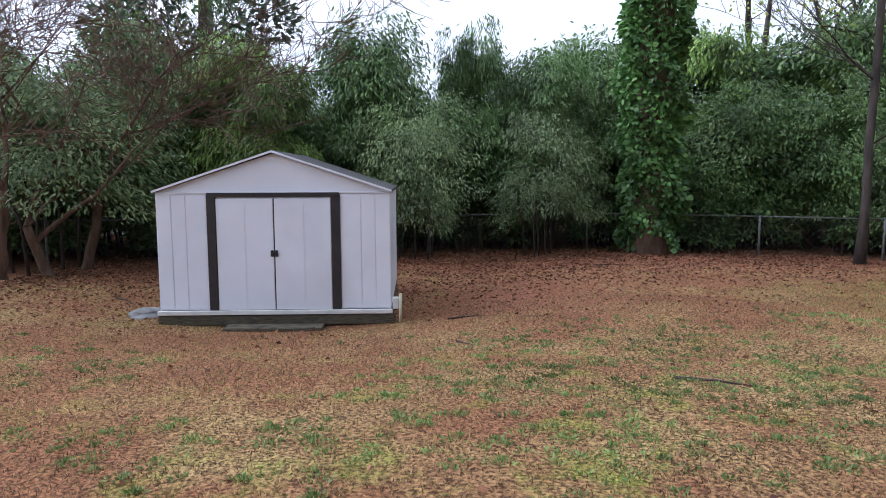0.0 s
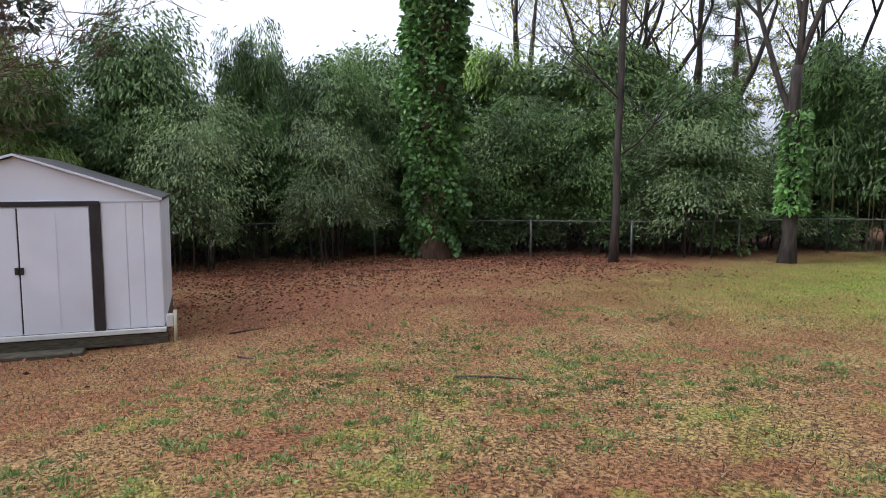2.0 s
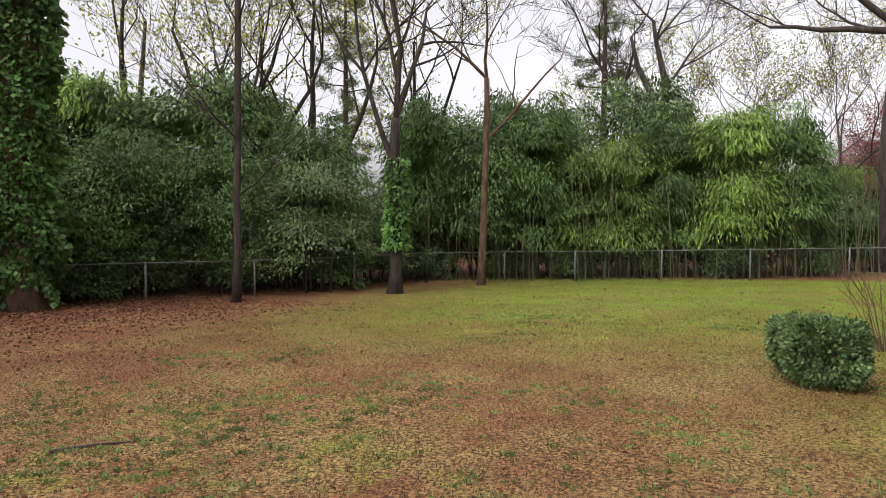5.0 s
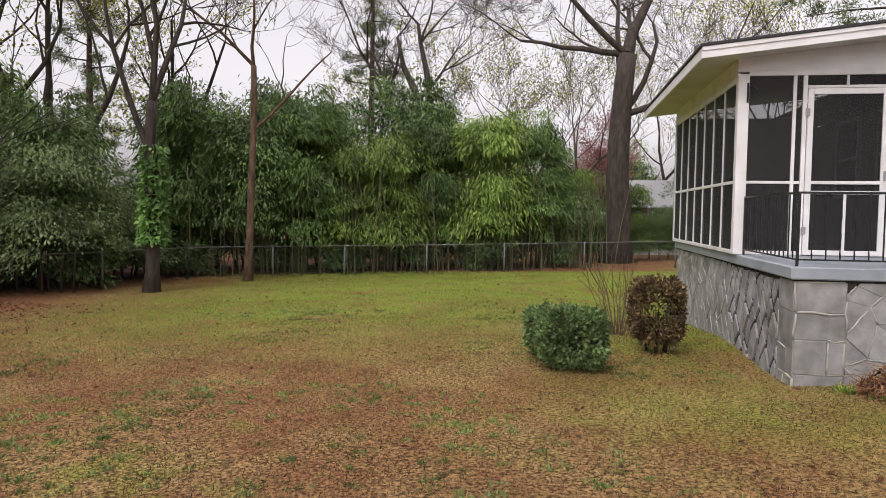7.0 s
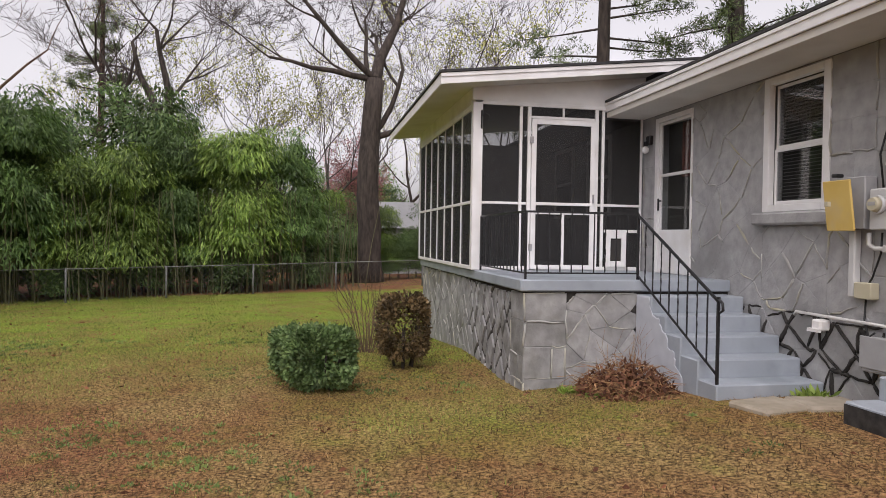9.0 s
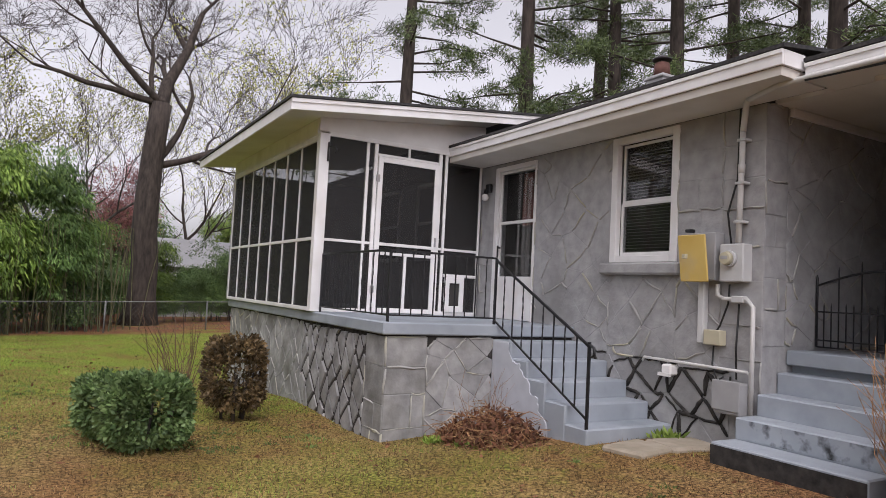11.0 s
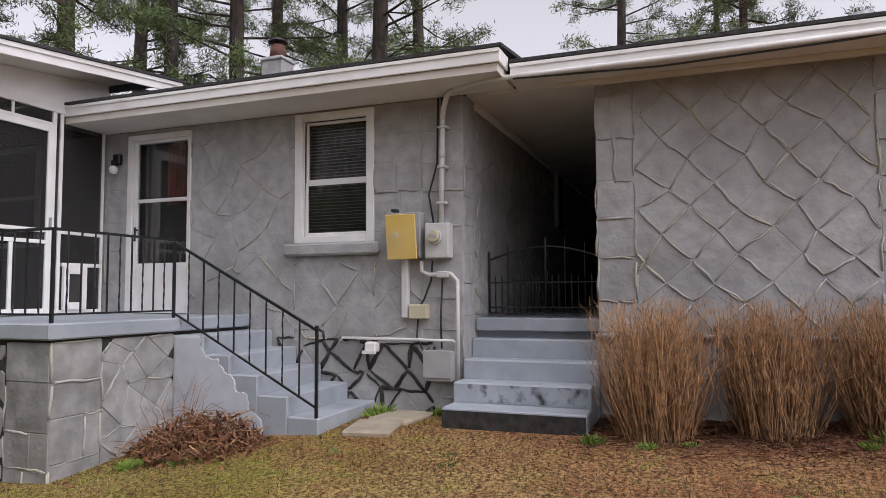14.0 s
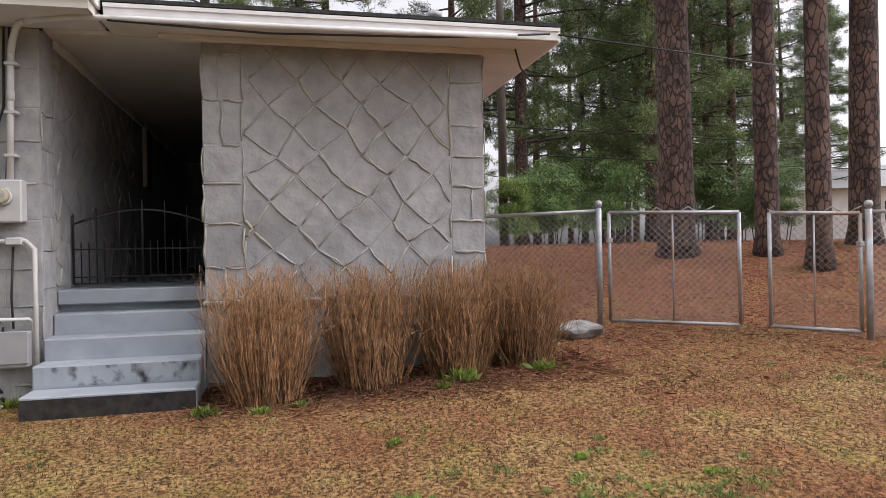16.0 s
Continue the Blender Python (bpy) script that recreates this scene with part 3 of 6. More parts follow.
# back door with a glazed storm door
d = thing("door_1", 0, 3.63, 0.95, 0, "white storm door with two dark glass panes, closed", "door", kind="structure")
bm = bmesh.new()
for a, b in (((-0.02, -0.45, 0), (0.05, -0.43, 2.04)), ((-0.02, 0.37, 0), (0.05, 0.45, 2.04)), ((-0.02, -0.43, 1.98), (0.05, 0.37, 2.04))):
    add_box(bm, a, b, 0.004)
part("door_frame", bm, "white", d)
bm = bmesh.new()
for a, b in (((0.0, -0.425, 0.01), (0.035, -0.39, 1.975)), ((0.0, 0.315, 0.01), (0.035, 0.365, 1.975)), ((0, -0.39, 0.01), (0.035, 0.315, 0.57)), ((0, -0.39, 1.26), (0.035, 0.315, 1.30)), ((0, -0.39, 1.94), (0.035, 0.315, 1.975))):
    add_box(bm, a, b, 0.004)
leaf = part("door_leaf", bm, "white", d)
for za, zb in ((0.57, 1.26), (1.30, 1.94)):
    g = part("pane", box((0.014, -0.39, za), (0.02, 0.315, zb)), "glass", leaf)
    g.visible_shadow = False
part("door_handle", add_box(box((-0.05, 0.29, 0.82), (-0.03, 0.31, 0.98), 0.004), (-0.03, 0.292, 0.94), (0, 0.308, 0.96)), "iron", leaf, "black door handle")
bm = bmesh.new()
for i in range(9):
    add_tube(bm, [(0.12 + 0.012 * (i % 2), -0.32 + i * 0.035, 1.24), (0.12 + 0.012 * (i % 2), -0.32 + i * 0.035, 1.93)], 0.022, 6)
part("curtain", bm, "curtain", d)
# inner door coloured near black for the shade behind the storm door
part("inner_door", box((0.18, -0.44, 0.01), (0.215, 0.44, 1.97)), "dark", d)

# ---- porch ----
PX, PY0, PY1, PYS = -2.40, 2.36, 8.75, 4.43
b = part("wall_porch_base", box((PX + 0.06, PY0 + 0.05, -1.0), (-0.002, PY1, 0.83)), "dark_joint")
tagged(b, "grey stone porch base with open black joints", "wall", kind="structure")
O = (PX + 0.06, 0, 0)
cs = quoins(R1, PY0 + 0.05, PY0 + 0.50, -0.45, 0.81)
mid = stone_cells(R1, PY0 + 0.50, PY0 + 2.5, -0.6, 0.81, 0.27, 0.42, 0.065)
stonework(b, R1, cs, Y, Z, (-1, 0, 0), O, gap=-0.001, h=0.008, bead=0.8, material="base_stone")
stonework(b, R1, mid, Y, Z, (-1, 0, 0), O, gap=0.024, h=0.016, bead=0, material="base_stone")
stonework(b, R1, stone_cells(R1, PY0 + 2.5, PY1, -0.8, 0.81, 0.32, 0.36), Y, Z, (-1, 0, 0), O, gap=0.0, h=0.008, bead=0.7, material="base_stone")
stonework(b, R1, quoins(R1, PX + 0.06, PX + 0.52, -0.45, 0.81) + stone_cells(R1, PX + 0.52, -1.09, -0.3, 0.81, 0.34, 0.32), X, Z, (0, -1, 0), (0, PY0 + 0.05, 0), gap=0.0, h=0.008, bead=0.9, material="base_stone")
tagged(part("floor_porch", box((PX, PY0, 0.832), (-0.003, PY1 + 0.05, 0.955), 0.012), "step"), "blue-grey painted porch slab", "floor", kind="structure")


def stairs(name, x0, x1, y0, runs, rise, top, axis, label):
    """Solid flight. axis y: going up towards +y; axis x: going up towards +x. Each step is a part."""
    t = tagged(new(name), label, "stairs", kind="structure")
    n = len(runs) - 1
    for i in range(n):
        z1 = top - (n - 1 - i) * rise
        z0 = top - n * rise - 0.25
        if axis == "y":
            part("step", box((x0, runs[i], z0 if i == 0 else z0), (x1, runs[i + 1], z1), 0.012), "step", t)
        else:
            part("step", box((runs[i], x0, z0), (runs[i + 1], x1, z1), 0.012), "step", t)
    return t


st = stairs("stairs_porch", -1.09, -0.03, 0, [0.90, 1.20, 1.50, 1.79, 2.08, PY0 + 0.049], 0.165, 0.80, "y", "blue-grey painted concrete porch steps with chipped edges")
rp = random.Random(9)
edge = [(2.40, 0.80), (2.12, 0.80), (2.10, 0.70), (2.04, 0.62), (1.92, 0.60), (1.86, 0.52), (1.74, 0.44), (1.72, 0.34), (1.60, 0.30), (1.56, 0.16), (1.44, 0.10), (1.42, -0.3), (2.40, -0.3)]
fine_edge = []
for (ya, za), (yb, zb) in zip(edge, edge[1:] + edge[:1]):
    for k in range(4):
        e = 0.012 if 1.42 < ya < 2.3 and za > 0 else 0.0
        fine_edge.append((ya + (yb - ya) * k / 4 + rp.uniform(-e, e), za + (zb - za) * k / 4 + rp.uniform(-e, e)))
sidep = prism(fine_edge, 0.006, (0, 1, 0), (0, 0, 1), (-1, 0, 0), (-1.092, 0, 0))
part("render_patch", sidep, "patch", st, "pale rough cement patch")
s2 = stairs("stairs_passage", -1.215, -0.004, 0, [-0.62, -0.33, -0.06, 0.20, 0.42], 0.175, 0.735, "x", "blue-grey painted concrete steps with worn black edges")
part("threshold", box((0.32, -1.215, 0.80), (0.60, -0.006, 0.925), 0.01), "step", s2)
part("step_face", box((-0.628, -1.21, -0.2), (-0.6205, -0.01, 0.188)), "dark_joint", s2, "blackened worn riser")
part("worn_riser", box((-0.3335, -1.18, 0.222), (-0.3305, -0.08, 0.372)), "worn_step", s2, "riser with flaked dark patches")


# screened room
sc = thing("screen_porch", 0, 0, 0, 0, "white-framed screened porch with charcoal insect mesh", "porch", kind="structure")
ZB, ZT, ZM = 0.957, 3.14, 1.85


def fbar(a, b2, nm="frame_bar"):
    return part(nm, box(a, b2, 0.004), "white", sc)


xl = PX - 0.045
fbar((xl, PYS - 0.05, ZB), (xl + 0.13, PYS + 0.06, ZT + 0.02), "corner_post")
fbar((xl, PYS + 0.061, ZT - 0.07), (xl + 0.05, PY1, ZT), "top_rail")
fbar((xl, PYS + 0.061, ZB), (xl + 0.06, PY1, ZB + 0.05), "bottom_rail")
fbar((xl + 0.005, PYS + 0.061, ZM - 0.02), (xl + 0.04, PY1, ZM + 0.02), "mid_rail")
nst = 7
for i in range(1, nst + 1):
    y = PYS + 0.06 + (PY1 - PYS - 0.06) * i / nst
    fbar((xl + 0.004, y - 0.012, ZB + 0.052), (xl + 0.042, y + 0.012, ZT - 0.072), "stud")
for i in range(nst):
    ya = PYS + 0.06 + (PY1 - PYS - 0.06) * i / nst
    yb = PYS + 0.06 + (PY1 - PYS - 0.06) * (i + 1) / nst
    part("screen_panel", box((xl + 0.020, ya, ZB + 0.05), (xl + 0.023, yb, ZT - 0.07)), "screen", sc)
fx0, fx1 = xl + 0.131, -0.03
dx0, dx1 = -1.64, -0.73
for x in (dx0 - 0.14, dx1 + 0.12):
    fbar((x - 0.02, PYS - 0.02, ZB), (x + 0.02, PYS + 0.03, ZT), "stud")
for x in (dx0 - 0.025, dx1 + 0.025):
    fbar((x - 0.024, PYS - 0.024, ZB), (x + 0.024, PYS + 0.035, ZT), "door_jamb")
fbar((fx0, PYS - 0.03, ZT), (fx1, PYS + 0.03, ZT + 0.05), "top_rail")
fbar((fx1 - 0.03, PYS - 0.02, ZB), (fx1, PYS + 0.03, ZT), "stud")
fbar((dx0, PYS - 0.02, 2.985), (dx1, PYS + 0.03, 3.02), "door_head")
fbar(((dx0 + dx1) / 2 - 0.015, PYS - 0.015, 3.02), ((dx0 + dx1) / 2 + 0.015, PYS + 0.02, ZT), "transom_bar")
for a, c in ((fx0, dx0 - 0.16), (dx0 - 0.12, dx0 - 0.05), (dx1 + 0.05, dx1 + 0.1), (dx1 + 0.14, fx1 - 0.03)):
    fbar((a, PYS - 0.015, ZM - 0.02), (c, PYS + 0.02, ZM + 0.015), "mid_rail")
    fbar((a, PYS - 0.015, ZB), (c, PYS + 0.025, ZB + 0.05), "bottom_rail")
    part("screen_panel", box((a, PYS, ZB + 0.05), (c, PYS + 0.003, ZT)), "screen", sc)
part("screen_panel", box((dx0, PYS, 3.02), (dx1, PYS + 0.003, ZT)), "screen", sc)
sd = thing("screen_door", (dx0 + dx1) / 2, PYS - 0.03, ZB + 0.01, 0, "white wooden screen door, closed", "door")
hw = (dx1 - dx0) / 2 - 0.004
bm = bmesh.new()
for a, c in (((-hw, -0.02, 0), (-hw + 0.065, 0.015, 2.01)), ((hw - 0.065, -0.02, 0), (hw, 0.015, 2.01)), ((-hw + 0.065, -0.02, 1.94), (hw - 0.065, 0.015, 2.01)),
             ((-hw + 0.065, -0.02, 0.74), (hw - 0.065, 0.015, 0.78)), ((-hw + 0.065, -0.02, 0.86), (hw - 0.065, 0.015, 0.9)), ((-hw + 0.065, -0.02, 0), (hw - 0.065, 0.015, 0.06)), ((-0.02, -0.02, 0.06), (0.02, 0.01, 0.74))):
    add_box(bm, a, c, 0.004)
part("door_leaf", bm, "white", sd)
part("screen_panel", box((-hw + 0.05, 0, 0.05), (hw - 0.05, 0.003, 1.95)), "screen", sd)
for z in (0.25, 1.68):
    part("hinge", box((-hw - 0.03, -0.035, z), (-hw + 0.02, -0.021, z + 0.09), 0.003), "steel", sd)
part("door_handle", box((hw - 0.04, -0.05, 0.9), (hw - 0.02, -0.021, 1.02), 0.004), "steel", sd)
pf = thing("pet_door", -0.36, PYS - 0.03, ZB + 0.02, 0, "white framed pet flap in the screen panel", "pet door")
bm = bmesh.new()
for a, c in (((-0.2, -0.02, 0.03), (-0.13, 0.02, 0.5)), ((0.03, -0.02, 0.03), (0.1, 0.02, 0.5)), ((-0.13, -0.02, 0.42), (0.03, 0.02, 0.5)), ((-0.13, -0.02, 0.03), (0.03, 0.02, 0.11)), ((-0.22, -0.015, 0.5), (0.3, 0.02, 0.54))):
    add_box(bm, a, c, 0.004)
part("flap_frame", bm, "white", pf)
part("flap", box((-0.13, 0.0, 0.11), (0.03, 0.012, 0.42)), "dark", pf)
# porch roof: low slope rising to the house
EZ, SL = 3.265, 0.11
RX = -2.97


def rz_at(x):
    return EZ + (x - RX) * SL


roof_slab("roof_porch", (3.9, 9.3), RX - 0.02, EZ + 0.135, 0.7, rz_at(0.7) + 0.135, 0.03, "dark shingle roof over the screened porch")


def slope_board(name, y0, y1, x0, x1, z0, z1, material, label):
    bm = bmesh.new()
    q = [(x, y, rz_at(x) + z) for x in (x0, x1) for y in (y0, y1) for z in (z0, z1)]
    v = [bm.verts.new(p) for p in q]
    for f in ((0, 1, 3, 2), (4, 6, 7, 5), (0, 4, 5, 1), (2, 3, 7, 6), (0, 2, 6, 4), (1, 5, 7, 3)):
        bm.faces.new([v[i] for i in f])
    bmesh.ops.recalc_face_normals(bm, faces=bm.faces)
    return tagged(part(name, bm, material), label, "trim", kind="structure")


slope_board("trim_porch_front", 3.93, 3.955, RX, 0.66, 0.0, 0.13, "white", "white painted sloping porch fascia")
slope_board("trim_porch_drip", 3.915, 3.929, RX, 0.66, 0.085, 0.13, "white", "white painted porch drip board")
slope_board("ceiling_porch_front_soffit", 3.956, 9.25, RX + 0.03, -0.002, 0.03, 0.05, "soffit", "cream painted porch soffit")
tagged(part("trim_porch_left", box((RX, 3.956, EZ), (RX + 0.025, 9.25, EZ + 0.13), 0.003), "white"), "white painted porch eave fascia", "trim", kind="structure")
gb_ = bmesh.new()
gv = [gb_.verts.new((x, y, z)) for y in (PYS - 0.02, PYS + 0.03) for x, z in ((xl, ZT + 0.052), (-0.004, ZT + 0.052), (-0.004, rz_at(-0.004) + 0.028), (xl, rz_at(xl) + 0.028))]
for f in ((0, 1, 2, 3), (7, 6, 5, 4), (0, 4, 5, 1), (1, 5, 6, 2), (2, 6, 7, 3), (3, 7, 4, 0)):
    gb_.faces.new([gv[k] for k in f])
bmesh.ops.recalc_face_normals(gb_, faces=gb_.faces)
tagged(part("wall_porch_gable", gb_, "white"), "white board above the porch screens", "wall", kind="structure")
tagged(part("wall_porch_side_head", box((xl + 0.002, PYS + 0.062, ZT + 0.002), (xl + 0.05, PY1, rz_at(xl) + 0.028)), "white"), "white head board over the side screens", "wall", kind="structure")
tagged(part("wall_porch_far", box((xl, PY1 + 0.002, ZB), (-0.01, PY1 + 0.05, 3.2)), "paint"), "grey painted far porch wall", "wall", kind="structure")
for y in (5.9, 7.4):
    wi = thing("window_3", -0.02, y, 1.75, 0, "dark house window inside the screened porch", "window", kind="structure")
    bm = bmesh.new()
    for a, c in (((-0.02, -0.45, 0), (0.018, -0.38, 1.25)), ((-0.02, 0.38, 0), (0.018, 0.45, 1.25)), ((-0.02, -0.38, 1.18), (0.018, 0.38, 1.25)), ((-0.02, -0.38, 0), (0.018, 0.38, 0.06)), ((-0.02, -0.38, 0.58), (0.018, 0.38, 0.63))):
        add_box(bm, a, c, 0.004)
    part("window_frame", bm, "white", wi)
    part("pane", box((0, -0.38, 0.06), (0.015, 0.38, 1.18)), "dark", wi)
hk = thing("plant_hook", xl + 0.14, PYS - 0.06, 2.93, 0, "small black iron plant hook on the porch post", "hook")
part("bracket", add_tube(tube([(-0.03, 0, -0.12), (-0.03, 0, 0.12)], 0.012, 6), [(-0.03, 0, 0.06), (0.03, -0.05, 0.08), (0.06, -0.08, 0.03), (0.04, -0.06, -0.02)], 0.007, 6), "iron", hk)
lt = thing("wall_lamp", -0.06, 4.22, 2.55, 0, "small black wall lamp with a white globe", "lamp")
part("bracket", add_box(box((0.0, -0.05, 0.12), (0.06, 0.05, 0.24), 0.01), (-0.04, -0.025, 0.1), (0.0, 0.025, 0.16)), "iron", lt)
g = bmesh.new()
bmesh.ops.create_uvsphere(g, u_segments=12, v_segments=8, radius=0.05, matrix=Matrix.Translation((-0.03, 0, 0.05)))
part("shade", g, "white", lt)


# ---- railing ----
def railing():
    t = thing("porch_railing", 0, 0, 0, 0, "black wrought-iron railing with plain and twisted balusters", "railing")
    base, top = 1.02, 1.66
    A, B, C, D = (PX + 0.07, PYS - 0.1), (PX + 0.07, PY0 + 0.07), (-1.07, PY0 + 0.07), (-1.07, 0.93)

    def run(p, q, zb0, zt0, zb1, zt1, n, skip=True):
        for z0, z1, r in ((zb0, zb1, 0.011), (zt0, zt1, 0.015)):
            part("rail", tube([(*p, z0), (*q, z1)], r, 4), "iron", t)
        for i in range(n + 1):
            s = i / n
            x, y = p[0] + (q[0] - p[0]) * s, p[1] + (q[1] - p[1]) * s
            za, zb = zb0 + (zb1 - zb0) * s, zt0 + (zt1 - zt0) * s
            if i % 2:
                pts = [(x + 0.0015 * math.cos(k * 1.3), y + 0.0015 * math.sin(k * 1.3), za + (zb - za) * k / 14) for k in range(15)]
                part("baluster", tube(pts, [0.0055 + 0.0035 * (k % 2) for k in range(15)], 5), "iron", t, "twisted baluster")
            else:
                part("baluster", tube([(x, y, za), (x, y, zb)], 0.008, 4), "iron", t)
    run(A, B, base, top, base, top, 14)
    run(B, C, base, top, base, top, 10)
    run(C, D, base - 0.02, top - 0.02, 0.22, 0.86, 9)
    for x, y, z0, z1 in ((*A, 0.955, top), (*B, 0.955, top), (*C, 0.955, top), (D[0], D[1], -0.05, 0.9)):
        part("post", tube([(x, y, z0), (x, y, z1)], 0.016, 4), "iron", t)
    part("scroll", tube([(D[0], D[1], 0.88), (D[0], D[1] - 0.06, 0.85), (D[0], D[1] - 0.07, 0.79), (D[0], D[1] - 0.03, 0.77)], 0.013, 6), "iron", t)


railing()


def iron_gate():
    t = thing("iron_gate", 0.72, -0.03, 0.93, 0, "arched black iron gate with spiked bars, closed", "gate")
    W = 1.17

    def arch(s):
        return 0.57 + 0.13 * math.sin(math.pi * min(1, max(0, s)))
    part("arch_rail", tube([(0, -W * s, arch(s)) for s in np.linspace(0, 1, 13)], 0.011, 5), "iron", t)
    for z in (0.03, 0.09, 0.34):
        part("rail", tube([(0, 0, z), (0, -W, z)], 0.009, 4), "iron", t)
    for i in range(19):
        s = i / 18
        thick = i in (0, 9, 18)
        top = (arch(s) + (0.1 if i % 3 == 0 else 0.02)) if i % 3 == 0 or thick else 0.42
        part("bar", tube([(0, -W * s, 0.03), (0, -W * s, top - 0.03), (0, -W * s, top)], [0.012 if thick else 0.0065] * 2 + [0.001], 5), "iron", t)


iron_gate()

# ---- services on the wall ----
yb = thing("breaker_box", -0.13, 0.54, 1.48, 0, "open yellowed metal breaker box door on grey box", "electrical box")
part("body", box((0.0, -0.15, 0.02), (0.12, 0.12, 0.45), 0.008), "gbox", yb)
lid = bmesh.new()
add_box(lid, (-0.16, -0.16, 0.0), (-0.14, 0.14, 0.42), 0.006)
bmesh.ops.rotate(lid, verts=lid.verts, cent=(-0.13, 0, 0.42), matrix=Matrix.Rotation(radians(-8), 3, "Y"))
ld = part("door", lid, "yellow", yb, "yellowed lifted cover")
part("latch", box((-0.235, -0.02, 0.2), (-0.20, 0.02, 0.24), 0.003), "beige", yb)
part("top_knob", box((-0.1, 0.05, 0.45), (-0.02, 0.11, 0.48), 0.008), "cable", yb)
part("conduit", box((0.05, 0.0, -0.55), (0.12, 0.07, 0.02), 0.01), "meter", yb)
mt = thing("electric_meter", -0.11, 0.225, 1.49, 0, "pale grey meter box with round glass dial", "electric meter")
part("body", box((-0.02, -0.12, 0.0), (0.109, 0.12, 0.33), 0.01), "meter", mt)
part("dial_ring", tube([(-0.025, 0.01, 0.20), (-0.06, 0.01, 0.20)], [0.075, 0.07], 20), "meter", mt)
part("dial", tube([(-0.06, 0.01, 0.20), (-0.10, 0.01, 0.20)], [0.062, 0.05], 20), "beige", mt)
part("dial_plate", box((-0.104, -0.025, 0.19), (-0.1, 0.045, 0.22)), "gbox", mt)
jb = part("junction_box", box((-0.10, 0.34, 0.925), (-0.012, 0.52, 1.06), 0.008), "beige")
tagged(jb, "small beige junction box on the wall", "electrical box")
gb = thing("utility_box", -0.09, 0.20, 0.36, 0, "grey plastic utility box on the wall", "utility box")
part("body", box((-0.09, -0.13, 0.0), (0.078, 0.13, 0.27), 0.01), "gbox", gb)
part("cover", box((-0.105, -0.14, 0.03), (-0.091, 0.14, 0.285), 0.006), "gbox", gb)
wc = thing("weatherhead_conduit", -0.07, 0.20, 1.82, 0, "white electrical conduit running up under the eave", "conduit")
part("riser", tube([(0, 0, 0), (0, -0.02, 1.0)], 0.026, 10), "pipe", wc)
part("elbow", tube([(0, -0.02, 0.99), (-0.005, -0.035, 1.09), (-0.03, -0.065, 1.165), (-0.085, -0.11, 1.205), (-0.15, -0.18, 1.212)], 0.027, 10), "pipe", wc)
part("eave_run", tube([(-0.145, -0.175, 1.212), (-0.31, -0.55, 1.21), (-0.33, -0.9, 1.21), (-0.32, -2.2, 1.215), (-0.31, -4.1, 1.24)], 0.024, 10), "pipe", wc)
for z in (0.18, 0.52, 0.9):
    part("strap", box((-0.03, -0.05 - 0.02 * z, z), (0.062, 0.04 - 0.02 * z, z + 0.025), 0.004), "meter", wc)
part("coupling", tube([(0, -0.013, 0.62), (0, -0.014, 0.70)], 0.031, 10), "pipe", wc)
tagged(part("meter_conduit", tube([(-0.07, 0.40, 1.47), (-0.07, 0.40, 1.37), (-0.07, 0.33, 1.34), (-0.07, 0.10, 1.34), (-0.07, 0.04, 1.28), (-0.07, 0.04, 0.36)], 0.02, 8), "pipe"), "white conduit with bends below the meter", "conduit")
tagged(part("conduit_fitting", box((-0.1, 0.12, 1.31), (-0.03, 0.24, 1.37), 0.008), "meter"), "pale grey conduit fitting on wall", "conduit")
tagged(part("water_pipe", tube([(-0.06, 1.27, 0.70), (-0.06, 1.25, 0.735), (-0.06, 0.09, 0.725), (-0.06, 0.06, 0.70), (-0.06, 0.06, 0.02)], 0.014, 8), "pipe"), "white pipe running along the wall", "pipe")
tagged(part("dryer_vent", add_box(box((-0.12, 0.86, 0.60), (-0.012, 0.98, 0.70), 0.015), (-0.15, 0.85, 0.59), (-0.12, 0.99, 0.62)), "white"), "small white plastic wall vent", "vent")
for pts in ([(-0.03, 0.24, 3.03), (-0.035, 0.25, 2.4), (-0.05, 0.33, 2.1), (-0.06, 0.28, 1.83)], [(-0.03, 0.20, 3.03), (-0.04, 0.21, 2.3), (-0.06, 0.23, 1.83)],
            [(-0.04, 0.30, 1.47), (-0.04, 0.31, 1.3), (-0.04, 0.39, 1.1), (-0.04, 0.42, 1.06)], [(-0.04, 0.2, 1.30), (-0.04, 0.22, 0.9), (-0.04, 0.21, 0.65)],
            [(-0.04, 0.45, 0.92), (-0.04, 0.46, 0.75), (-0.07, 0.38, 0.62), (-0.07, 0.32, 0.66)], [(-0.41, -0.6, 3.01), (-0.36, -1.8, 2.985), (-0.37, -3.2, 3.02), (-0.4, -4.2, 3.09)],
            [(-0.1, -3.98, 3.03), (-0.12, -4.02, 2.86), (-0.05, -4.12, 2.78), (0.1, -4.3, 2.74)], [(-0.36, -4.3, 3.1), (6, -14, 4.6)]):
    tagged(part("wall_cable", tube(pts, 0.009, 6), "cable"), "black electrical cable against the wall", "cable")
